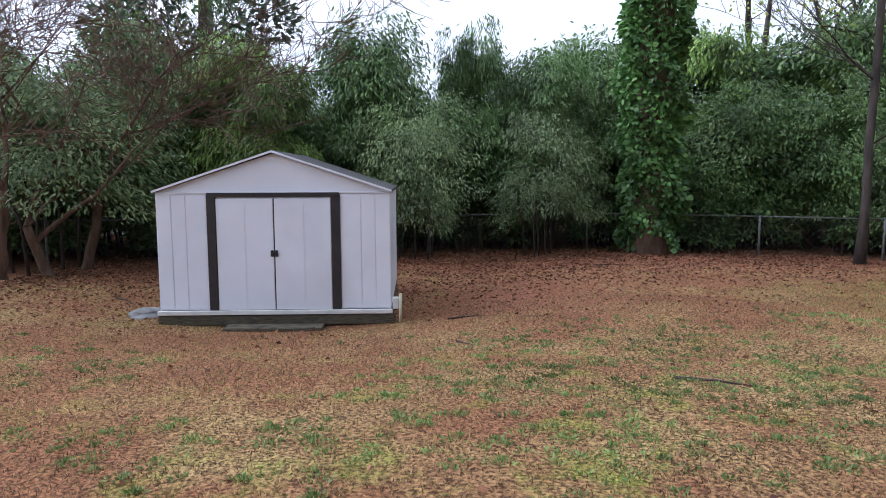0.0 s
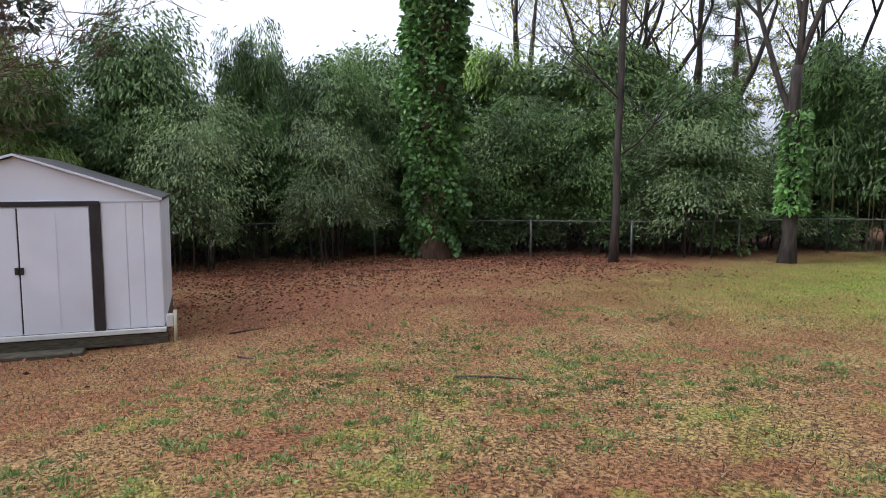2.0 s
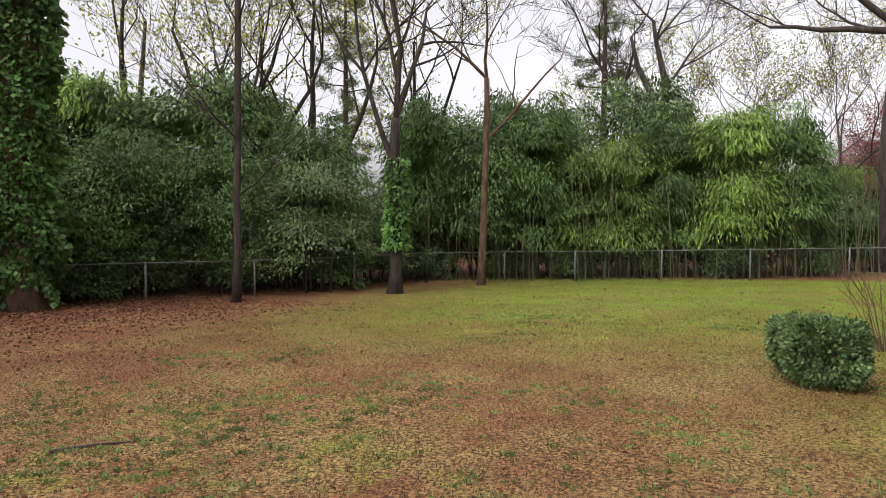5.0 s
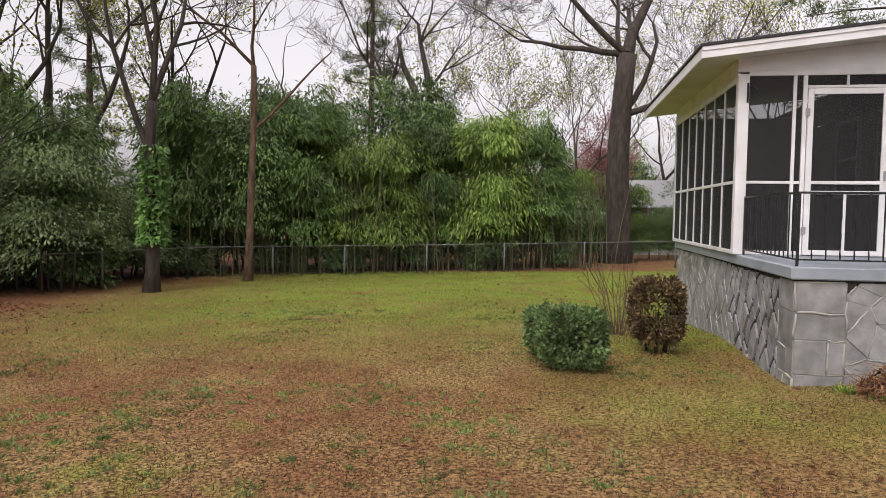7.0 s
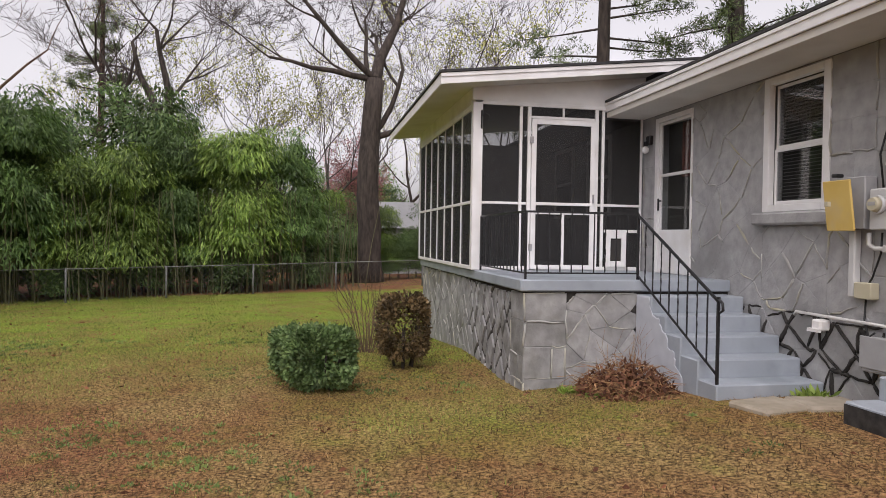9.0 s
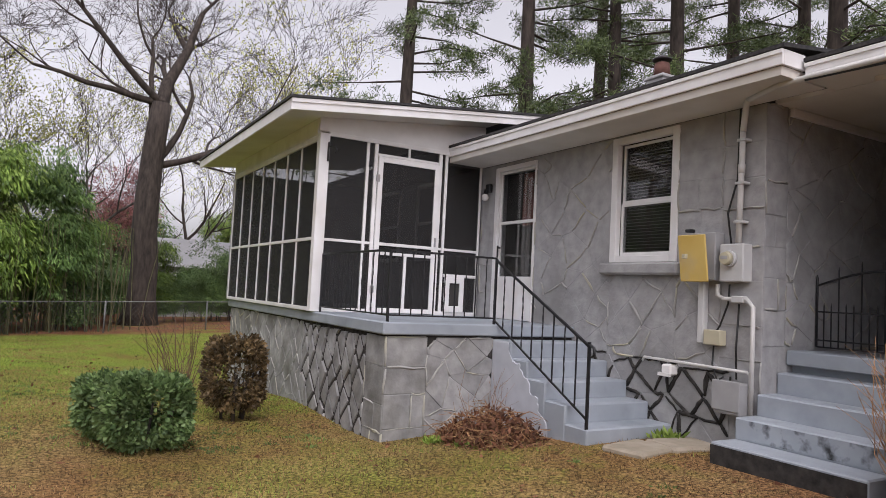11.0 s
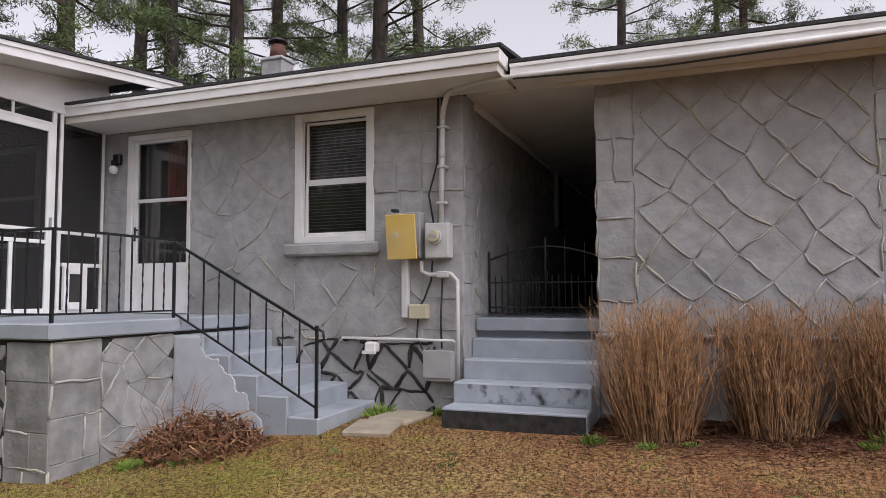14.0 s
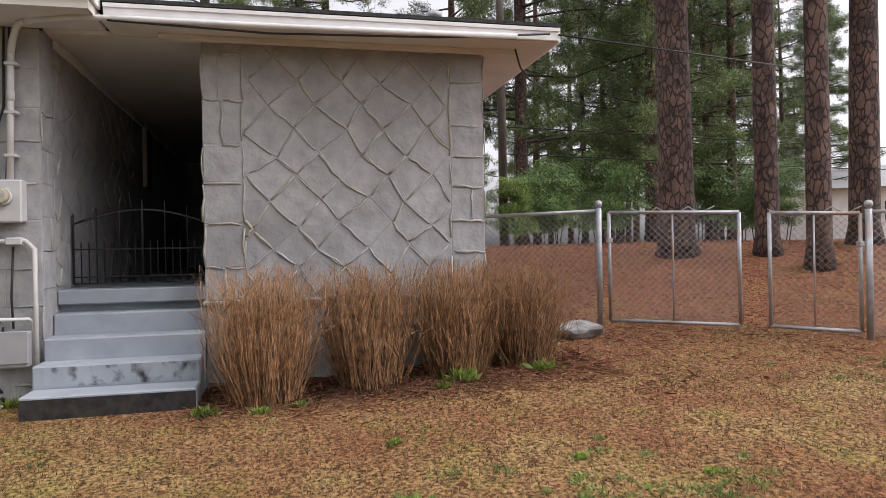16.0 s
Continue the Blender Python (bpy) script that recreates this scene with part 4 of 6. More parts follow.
# chimney and vent pipe
ch = thing("chimney", 3.5, 4.46, 3.75, 0, "grey masonry chimney with clay pot and metal cap", "chimney")
part("chimney_body", add_box(box((-0.3, -0.32, -1.6), (0.3, 0.32, 1.1), 0.02), (-0.34, -0.36, 0.98), (0.34, 0.36, 1.06), 0.02), "paint", ch)
part("pot", tube([(0, 0, 1.1), (0, 0, 1.48)], [0.24, 0.2], 12), "brick", ch)
part("cap", tube([(0, 0, 1.56), (0, 0, 1.6), (0, 0, 1.72)], [0.27, 0.27, 0.03], 12), "shed_trim", ch)
part("cap_strut", tube([(0, 0, 1.5), (0, 0, 1.57)], 0.08, 8), "shed_trim", ch)
ch.scale = (0.6, 0.6, 0.6)
ch.location.z = 4.42
tagged(part("roof_vent_pipe", add_tube(tube([(2.2, -3.75, 3.4), (2.2, -3.75, 4.05)], 0.07, 10), [(2.2, -3.75, 4.05), (2.2, -3.75, 4.12)], [0.09, 0.09], 10), "steel"), "galvanised vent pipe on the roof", "vent pipe")
for cx, cy, a in ((-0.85, 0.52, 12), (-0.36, 0.48, -8)):
    f = part("flagstone", box((-0.26, -0.2, -0.03), (0.26, 0.2, 0.035), 0.02), "stone")
    f.matrix_basis = pose(cx, cy, ground_z(cx, cy) + 0.005, 0, 0, a)
    tagged(f, "tan flagstone at the foot of the steps", "paving stone", "flagstones")


# ---- shed ----
def garden_shed():
    a = math.atan2(2.91, 0.63)
    t = thing("garden_shed", -13.495, -4.73, -0.42, math.degrees(a), "off-white metal garden shed with dark trim, doors shut", "shed")
    hw, D, E, A = 1.46, 2.5, 1.55, 2.03
    bm = bmesh.new()
    prof = [(-hw, 0.06), (hw, 0.06), (hw, E), (0, A), (-hw, E)]
    fr = [bm.verts.new((u, 0, z)) for u, z in prof]
    bk = [bm.verts.new((u, D, z)) for u, z in prof]
    bm.faces.new(fr)
    bm.faces.new(bk[::-1])
    for k in range(5):
        bm.faces.new((fr[k], bk[k], bk[(k + 1) % 5], fr[(k + 1) % 5]))
    bmesh.ops.recalc_face_normals(bm, faces=bm.faces)
    part("body", bm, "shed", t)
    for s in (-1, 1):
        bm = bmesh.new()
        v = [bm.verts.new(p) for p in ((0, -0.05, A + 0.01), (s * (hw + 0.025), -0.05, E - 0.005), (s * (hw + 0.025), D + 0.05, E - 0.005), (0, D + 0.05, A + 0.01))]
        v2 = [bm.verts.new(x.co + Vector((0, 0, 0.03))) for x in v]
        bm.faces.new(v), bm.faces.new(v2[::-1])
        for k in range(4):
            bm.faces.new((v[k], v[(k + 1) % 4], v2[(k + 1) % 4], v2[k]))
        bmesh.ops.recalc_face_normals(bm, faces=bm.faces)
        part("roof_panel", bm, "shed_trim", t)
        bm = tube([(0, -0.056, A + 0.025), (s * (hw + 0.025), -0.056, E + 0.01)], 0.018, 4)
        part("roof_edge", bm, "shed", t)
        for u0, u1 in ((0.835, 1.09), (1.095, 1.27), (1.275, 1.455)):
            lo, hi = min(s * u0, s * u1), max(s * u0, s * u1)
            part("wall_panel", box((lo, -0.008, 0.07), (hi, -0.001, E - 0.03), 0.004), "shed", t)
        part("door_post", box((s * 0.775 - 0.055, -0.03, 0.05), (s * 0.775 + 0.055, -0.002, E - 0.02), 0.006), "shed_trim", t)
        d = part("door", box((min(s * 0.008, s * 0.715), -0.022, 0.06), (max(s * 0.008, s * 0.715), -0.003, E - 0.075), 0.006), "shed", t)
        part("door_groove", box((min(s * 0.36, s * 0.375), -0.026, 0.1), (max(s * 0.36, s * 0.375), -0.023, E - 0.13)), "shed", d)
        part("handle", box((min(s * 0.006, s * 0.045), -0.045, 0.74), (max(s * 0.006, s * 0.045), -0.0235, 0.82), 0.006), "shed_trim", d)
    part("door_header", box((-0.825, -0.034, E - 0.06), (0.825, -0.003, E - 0.005), 0.005), "shed_trim", t)
    part("gable_trim", box((-hw, -0.016, E - 0.018), (hw, -0.002, E + 0.006), 0.004), "shed", t)
    part("bottom_rail", box((-hw - 0.02, -0.06, 0.0), (hw + 0.02, -0.001, 0.055), 0.006), "pipe", t)
    # dark strip filling the slit between the doors, its shade given as colour
    part("door_gap_shade", box((-0.007, -0.012, 0.07), (0.007, -0.002, E - 0.08)), "shed_trim", t)
    part("base_beam", box((-hw - 0.02, -0.04, -0.14), (hw + 0.04, 0.06, -0.003), 0.01), "timber", t)
    part("base_frame", box((-hw, 0.07, -0.2), (hw, D, 0.05)), "timber", t)
    part("step_plank", box((-0.6, -0.34, -0.17), (0.62, -0.08, -0.11), 0.01), "timber", t)
    part("downpipe", tube([(hw + 0.12, -0.02, 0.25), (hw + 0.12, -0.04, -0.15)], 0.02, 8), "beige", t)
    part("side_bracket", box((hw + 0.02, -0.03, 0.05), (hw + 0.1, 0.06, 0.2), 0.01), "meter", t)


garden_shed()

# ---- fences ----
def diamond_mesh(bm, p, q, z0, z1, zq0, zq1, pitch=0.075, r=0.0022):
    """Woven wire between two posts."""
    L_ = math.dist(p, q)
    H = z1 - z0
    k = int((L_ + H) / pitch)
    for sgn in (1, -1):
        for i in range(-int(H / pitch) - 1, k + 1):
            s0, s1 = i * pitch, i * pitch + H
            h0, h1 = 0.0, 1.0
            if s0 < 0:
                h0, s0 = -s0 / H, 0
            if s1 > L_:
                h1, s1 = 1 - (s1 - L_) / H, L_
            if h1 <= h0 or s1 <= s0:
                continue
            ends = []
            for s, h in ((s0, h0), (s1, h1)):
                f = s / L_
                h = h if sgn > 0 else 1 - h
                zb, zt = z0 + (zq0 - z0) * f, z1 + (zq1 - z1) * f
                ends.append((p[0] + (q[0] - p[0]) * f, p[1] + (q[1] - p[1]) * f, zb + (zt - zb) * h))
            add_tube(bm, ends, r, 3, cap=False)
    return bm


def fence_run(name, pts, height, label, pitch, r, ball=False):
    t = thing(name, 0, 0, 0, 0, label, "fence")
    ms, mw = ("steel", "wire") if ball else ("dark_steel", "dark_wire")
    for i, (x, y) in enumerate(pts):
        z = ground_z(x, y)
        part("post", tube([(x, y, z - 0.1), (x, y, z + height + 0.03)], 0.035 if ball else 0.028, 10), ms, t)
        if i:
            px, py = pts[i - 1]
            pz = ground_z(px, py)
            part("top_rail", tube([(px, py, pz + height), (x, y, z + height)], 0.021 if ball else 0.016, 8), ms, t)
            part("wire_mesh", diamond_mesh(bmesh.new(), (px, py), (x, y), pz + 0.04, pz + height, z + 0.04, z + height, pitch, r), mw, t)
    return t


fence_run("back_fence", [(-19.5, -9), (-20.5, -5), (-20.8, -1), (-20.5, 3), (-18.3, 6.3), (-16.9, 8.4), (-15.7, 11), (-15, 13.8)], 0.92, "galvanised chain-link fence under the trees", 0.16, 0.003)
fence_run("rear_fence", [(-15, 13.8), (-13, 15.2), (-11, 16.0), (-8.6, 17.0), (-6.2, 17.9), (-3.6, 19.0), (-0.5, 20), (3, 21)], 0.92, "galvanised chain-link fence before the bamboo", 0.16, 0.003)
P0, P1, P2 = (2.1, -4.2), (1.33, -5.47), (-0.05, -7.88)
gf = fence_run("gate_fence", [P0, P1], 1.35, "chain-link fence panel with rusted top rail beside the garage", 0.075, 0.0028, True)
g2 = fence_run("side_fence", [P2, (-1.4, -10.2)], 1.35, "chain-link fence beyond the gate", 0.075, 0.0028, True)
for fz, (x, y) in ((gf, P0), (gf, P1), (g2, P2)):
    s = bmesh.new()
    bmesh.ops.create_uvsphere(s, u_segments=12, v_segments=8, radius=0.045, matrix=Matrix.Translation((x, y, ground_z(x, y) + 1.43)))
    part("finial", s, "steel", fz, "round post cap")


def fence_gate(p, q, label):
    t = thing("drive_gate", 0, 0, 0, 0, label, "gate", "drive gates")
    zp, zq = ground_z(*p) + 0.08, ground_z(*q) + 0.08
    H = 1.25
    for nm, a, b in (("gate_upright", (*p, zp), (*p, zp + H)), ("gate_upright", (*q, zq), (*q, zq + H)), ("gate_rail", (*p, zp), (*q, zq)), ("gate_rail", (*p, zp + H), (*q, zq + H))):
        part(nm, tube([a, b], 0.021, 8), "steel", t)
    m = ((p[0] + q[0]) / 2, (p[1] + q[1]) / 2)
    part("gate_brace", tube([(*m, (zp + zq) / 2), (*m, (zp + zq) / 2 + H)], 0.01, 6), "steel", t)
    part("wire_mesh", diamond_mesh(bmesh.new(), p, q, zp, zp + H, zq, zq + H, 0.075, 0.0028), "wire", t)
    part("hinge", box((p[0] - 0.03, p[1] - 0.03, zp + 0.9), (p[0] + 0.03, p[1] + 0.03, zp + 0.96), 0.005), "steel", t)
    d = Vector((q[0] - p[0], q[1] - p[1], 0)).normalized()
    for s in (-1, 1):
        pts = [(m[0] + d.x * s * (0.1 + 0.07 * k), m[1] + d.y * s * (0.1 + 0.07 * k), (zp + zq) / 2 + H + 0.04 * math.sin(k * 1.6) + 0.02) for k in range(6)]
        part("scroll", tube(pts, 0.006, 5), "steel", t)


fence_gate((1.27, -5.57), (0.60, -6.80), "galvanised chain-link gate leaf, closed")
fence_gate((-0.01, -7.81), (0.49, -7.10), "galvanised chain-link gate leaf, standing ajar")
rk = bmesh.new()
bmesh.ops.create_icosphere(rk, subdivisions=3, radius=0.2)
for v in rk.verts:
    v.co *= 1 + 0.5 * noise.noise(v.co * 6)
    v.co.z *= 0.55
    v.co.y *= 1.5
rock = part("rock", rk, "rock")
rock.matrix_basis = pose(0.75, -4.9, ground_z(0.75, -4.9) + 0.06)
tagged(rock, "rough grey rock on the ground by the gate", "rock")
r2 = copy_thing(rock, pose(-14.3, -6.4, ground_z(-14.3, -6.4) + 0.02, 0, 0, 60))
r2.scale = (0.8, 0.8, 0.8)
tagged(r2, "pale flat rock beside the shed", "rock")


# ---- trees ----
def branches(bm, rng, p, d, L_, r, depth, spread, tips, up=0.15, kids=(2, 4), minr=0.006):
    """A limb and its boughs, tapering; tips collects the ends."""
    n = 5
    pts, rad = [Vector(p)], [r]
    d = Vector(d).normalized()
    for i in range(n):
        d = (d + Vector((rng.gauss(0, 0.14), rng.gauss(0, 0.14), rng.gauss(0, 0.1) + up * 0.35))).normalized()
        pts.append(pts[-1] + d * L_ / n)
        rad.append(max(minr * 0.6, r * (1 - 0.62 * (i + 1) / n)))
    add_tube(bm, pts, rad, 8 if r > 0.1 else (5 if r > 0.03 else 3), cap=False)
    if depth == 0:
        tips.append(pts[-1])
        tips.append(pts[3])
        return
    for k in range(rng.randint(*kids) + (2 if depth == 1 else 0)):
        i = rng.choice((1, 2, 3, 4, 5)) if k else 5
        base, br = pts[i], rad[i]
        ax = Vector((rng.gauss(0, 1), rng.gauss(0, 1), rng.gauss(0, 0.5))).normalized()
        nd = (d + ax * spread).normalized()
        branches(bm, rng, base, nd, L_ * rng.uniform(0.55, 0.82), max(minr, br * rng.uniform(0.55, 0.85)), depth - 1, spread, tips, up, kids, minr)


def bare_tree(name, x, y, H, r, seed, label, bark="bark", depth=4, spread=0.75, lean=(0, 0), trunk=0.4, buds=None, nbud=3, minr=0.008, up=0.2, kids=(2, 4), first=None, climb=False):
    rng = random.Random(seed)
    z = ground_z(x, y)
    t = thing(name, x, y, z, 0, label, "tree")
    bm = bmesh.new()
    h = H * trunk
    n = 7
    pts = [(lean[0] * (i / n) + rng.uniform(-1, 1) * r * 0.25, lean[1] * (i / n) + rng.uniform(-1, 1) * r * 0.25, -0.15 + (h + 0.15) * i / n) for i in range(n + 1)]
    rad = [r * (1.45 if i == 0 else 1.0 - 0.3 * i / n) for i in range(n + 1)]
    add_tube(bm, pts, rad, 14)
    tips = []
    part("trunk", bm, bark, t)
    bm = bmesh.new()
    dirs = first or [(rng.gauss(0, 0.6), rng.gauss(0, 0.6), 1) for _ in range(3)]
    for i, d in enumerate(dirs):
        s = pts[-1] if i < 2 else pts[-1 - (min(i // 2, 5) if climb else i % 3)]
        branches(bm, rng, s, d, (H - h) * rng.uniform(0.42, 0.55), r * (0.5 if i == 0 or len(dirs) < 6 else 0.28), depth, spread, tips, up, kids, minr)
    part("branchwork", bm, bark, t)
    if buds:
        g = np.random.default_rng(seed)
        P = np.repeat(np.array([tuple(p) for p in tips]), nbud, 0)
        P = P + g.normal(0, 0.22, P.shape)
        me = leaves(g, P, g.normal(0, 1, P.shape), 0.13, 0.07, buds, "blossom")
        ob = new("blossom", me)
        ob.parent = t
    return t


def lobed_crown(seed, lobes, n, length, width, material, droop=0.5, name="crown", shell=0.75):
    """Leaves over the skins of many small lobes (cx, cy, cz, rx, ry, rz), hanging outwards."""
    g = np.random.default_rng(seed)
    L_ = np.array(lobes)
    w_ = (L_[:, 3] * L_[:, 5])
    k = g.choice(len(L_), n, p=w_ / w_.sum())
    d = g.normal(0, 1, (n, 3))
    d /= np.linalg.norm(d, axis=1, keepdims=True)
    rr = shell + (1.12 - shell) * g.random((n, 1)) ** 0.8
    pts = L_[k, :3] + d * L_[k, 3:6] * rr
    dirs = d * 0.6 + np.array([0, 0, -droop]) + g.normal(0, 0.3, (n, 3))
    return leaves(g, pts, dirs, length, width, material, name, 0.4, d + np.array([0, 0, 0.5]))


def bush_mesh(seed, wdt, h, n, length, width, material, droop=0.5, plume=0.0, low=0.12):
    """Arching sprays from a bundle of stems; leaves crowd their outer ends and hang."""
    rng, g = random.Random(seed), np.random.default_rng(seed)
    P, D, F = [], [], []
    ns = 80
    k = n // ns
    for i in range(ns):
        f = rng.random() ** 0.8
        a = rng.uniform(0, math.tau)
        z0 = h * (low + (0.80 - low) * f)
        ln = wdt * 0.5 * rng.uniform(0.5, 1.3) * (1 - 0.75 * plume * f)
        rise = ln * rng.uniform(0.1, 0.6) + (h * 0.26 * rng.uniform(0.1, 1.2) if f > 0.7 else 0)
        t = 1 - 0.75 * g.random(k) ** 1.5
        th = a + rng.gauss(0, 0.35) * t + g.normal(0, 0.2, k)
        r = ln * t
        z = z0 + rise * np.sin(t * 2.4) - droop * 0.45 * ln * t * t
        sp = 0.055 * wdt * (0.35 + 0.9 * np.sin(t * 2.7))
        q = np.stack([r * np.cos(th), r * np.sin(th), z], 1) + g.normal(0, 1, (k, 3)) * sp[:, None] * np.array([1, 1, 0.42])
        P.append(q)
        o = np.stack([np.cos(th), np.sin(th), 0 * th], 1)
        D.append(o * 0.8 + np.array([0, 0, -droop]) * (0.3 + t[:, None]) + g.normal(0, 0.35, (k, 3)))
        F.append(o * 0.35 + np.array([0, 0, 1.0]))
    P = np.concatenate(P)
    P[:, 2] = np.maximum(P[:, 2], 0.05)
    return leaves(g, P, np.concatenate(D), length, width, material, "crown", 0.3, np.concatenate(F))


def bush_thing(name, mesh, stems, wdt, h, label, category, bark="bark_dark", seed=0):
    t = thing(name, 0, 0, 0, 0, label, category)
    rng = random.Random(seed)
    for i in range(stems):
        a = rng.uniform(0, math.tau)
        q = wdt * 0.3 * rng.random()
        x, y = math.cos(a) * q, math.sin(a) * q
        part("stem", tube([(x, y, -0.2), (x * 1.2 + rng.uniform(-0.1, 0.1), y * 1.2, h * 0.3), (x * 1.5, y * 1.5 + rng.uniform(-0.2, 0.2), h * 0.6)], [0.035, 0.028, 0.012], 6), bark, t)
    ob = new("crown", mesh)
    ob.parent = t
    return t


kinds = {
    "privet": ("evergreen_bush", bush_mesh(11, 4.2, 4.6, 20000, 0.17, 0.07, "privet", 0.6, 0.0, 0.24), 5, 4.2, 4.6, "dense dark evergreen bush behind the fence", "bush", "bark_dark"),
    "bamboo": ("bamboo_clump", bush_mesh(12, 3.2, 6.0, 19000, 0.25, 0.045, "bamboo", 0.9, 0.55, 0.26), 9, 3.2, 6.0, "tall green bamboo clump with drooping leaves", "bamboo", "cane"),
    "bamboo2": ("bamboo_clump", bush_mesh(13, 3.6, 5.2, 19000, 0.25, 0.05, "bamboo_lit", 0.9, 0.4, 0.22), 9, 3.6, 5.2, "bright yellow-green bamboo clump along the fence", "bamboo", "cane"),
    "grey": ("grey_bush", bush_mesh(14, 4.0, 3.6, 15000, 0.15, 0.05, "greyleaf", 0.5, 0.0, 0.22), 6, 4.0, 3.6, "grey-green drooping shrub at the wood's edge", "bush", "bark_dark"),
    "privet2": ("evergreen_bush", bush_mesh(15, 3.6, 5.4, 20000, 0.19, 0.06, "privet", 0.8, 0.3, 0.3), 6, 3.6, 5.4, "dark evergreen thicket with hanging sprays", "bush", "bark_dark"),
    "under": ("understory_shrub", bush_mesh(16, 2.4, 1.5, 5000, 0.14, 0.07, "privet", 0.4, 0, 0.2), 4, 2.4, 1.5, "low dark shrub in the shade of the wood", "bush", "bark_dark"),
}
first_of = {}


def plant(key, x, y, s=1.0, rz=0.0, sz=None):
    nm, me, st, wd, h, lab, cat, bk = kinds[key]
    m = pose(x, y, ground_z(x, y), 0, 0, rz)
    if key not in first_of:
        t = bush_thing(nm, me, st, wd, h, lab, cat, bk, len(first_of))
        tagged(t, group=lab)
        first_of[key] = t
    else:
        t = copy_thing(first_of[key], m)
    t.matrix_basis = m
    t.scale = (s, s, sz or s)
    return t


RB = random.Random(21)


def row(keys, pts, step, off, s0, s1, sz=(0.9, 1.1)):
    i = 0
    for (xa, ya), (xb, yb) in zip(pts, pts[1:]):
        L_ = math.dist((xa, ya), (xb, yb))
        nx, ny = -(yb - ya) / L_, (xb - xa) / L_
        d = 0
        while d < L_:
            f = d / L_
            o = off + RB.uniform(-0.5, 0.5)
            s = RB.uniform(s0, s1)
            plant(keys[i % len(keys)], xa + (xb - xa) * f + nx * o, ya + (yb - ya) * f + ny * o, s, RB.uniform(0, 360), s * RB.uniform(*sz))
            d += step * s
            i += 1


west = [(-19.2, -12), (-20.6, -5), (-20.8, -1), (-20.5, 3), (-18.3, 6.3), (-15.7, 11), (-15, 13.8)]
north = [(-15, 13.8), (-11, 16.0), (-6.2, 17.9), (-3.0, 19.2)]
row(["privet", "privet2", "privet"], west[:4], 2.0, 1.7, 0.68, 0.86, (0.85, 1.15))
row(["privet2", "privet", "grey"], west[3:], 2.3, 1.9, 0.62, 0.9, (0.8, 1.15))
row(["privet", "privet2"], west[:4], 2.6, 4.4, 0.7, 0.85, (0.8, 1.0))
row(["privet", "bamboo2", "privet2"], west[3:], 2.8, 5.2, 1.0, 1.2)
row(["bamboo", "privet2", "bamboo", "bamboo2"], north[:2], 1.9, 2.0, 0.85, 1.0)
row(["bamboo2", "bamboo2", "bamboo"], north[1:], 2.0, 1.9, 0.75, 0.95)
row(["privet2", "bamboo", "privet"], north[:3], 2.8, 5.0, 1.0, 1.2)
row(["under"], west, 3.2, 1.4, 0.6, 0.9)
row(["under"], west, 1.9, 3.4, 1.2, 1.6)
row(["under"], north, 4.0, 1.6, 0.5, 0.7)
row(["under"], north, 1.9, 4.0, 1.2, 1.7)
# two deep rows added to block light coming from behind the hedge
row(["privet", "privet2"], west, 3.0, 7.5, 0.9, 1.05, (0.6, 0.8))
row(["under"], west, 1.7, 6.0, 1.5, 1.9)
row(["privet"], [(-3, 22), (6, 27)], 2.2, 2.0, 0.34, 0.44)
plant("grey", -16.6, 10.2, 0.8)
plant("grey", -19.0, -8.6, 0.9)
for key, x, y, s, sz in (("bamboo", -21.8, 0.6, 0.5, 0.88), ("bamboo", -22.0, 0.0, 0.42, 0.84), ("privet2", -21.3, 2.3, 0.6, 0.84), ("privet2", -22.0, -2.6, 0.8, 0.86),
                         ("bamboo2", -20.3, -4.6, 0.62, 0.75), ("bamboo2", -21.2, -5.4, 0.7, 0.85), ("privet", -23.5, -7.2, 0.9, 1.1), ("grey", -19.6, -1.6, 0.6, 0.8), ("grey", -19.4, 1.4, 0.55, 0.75)):
    plant(key, x, y, s, 70 * s * x, sz)
for i, (x, y, s) in enumerate(((-1.5, 25.5, 0.55), (1.5, 26.5, 0.6), (4.5, 28, 0.6), (-4.5, 27, 0.6), (-4, 31, 0.8), (-3.5, 34, 0.75), (8, 30, 0.8), (-9, 31, 0.9), (6, 46, 1.2), (-2, 52, 1.2), (-8, 46, 1.2), (1, 56, 1.4), (-14, 44, 1.4), (-22, 30, 1.4), (-30, 20, 1.4), (-32, 6, 1.2))):
    plant("privet" if i % 2 else "bamboo2", x, y, s, 50 * i)

# bamboo canes standing along the rear fence
bm = bmesh.new()
for i in range(150):
    f = RB.random()
    x = -15 + f * 12.5
    y = 13.9 + f * 5.4 + RB.uniform(0.6, 2.2)
    z = ground_z(x, y)
    lx, ly = RB.gauss(0, 0.25), RB.gauss(0, 0.25)
    add_tube(bm, [(x, y, z - 0.1), (x + lx * 0.4, y + ly * 0.4, z + 1.5), (x + lx, y + ly, z + 3.2)], [0.016, 0.014, 0.01], 5, cap=False)
tagged(part("bamboo_canes", bm, "cane"), "thin bare bamboo canes behind the fence", "bamboo", kind="stuff")


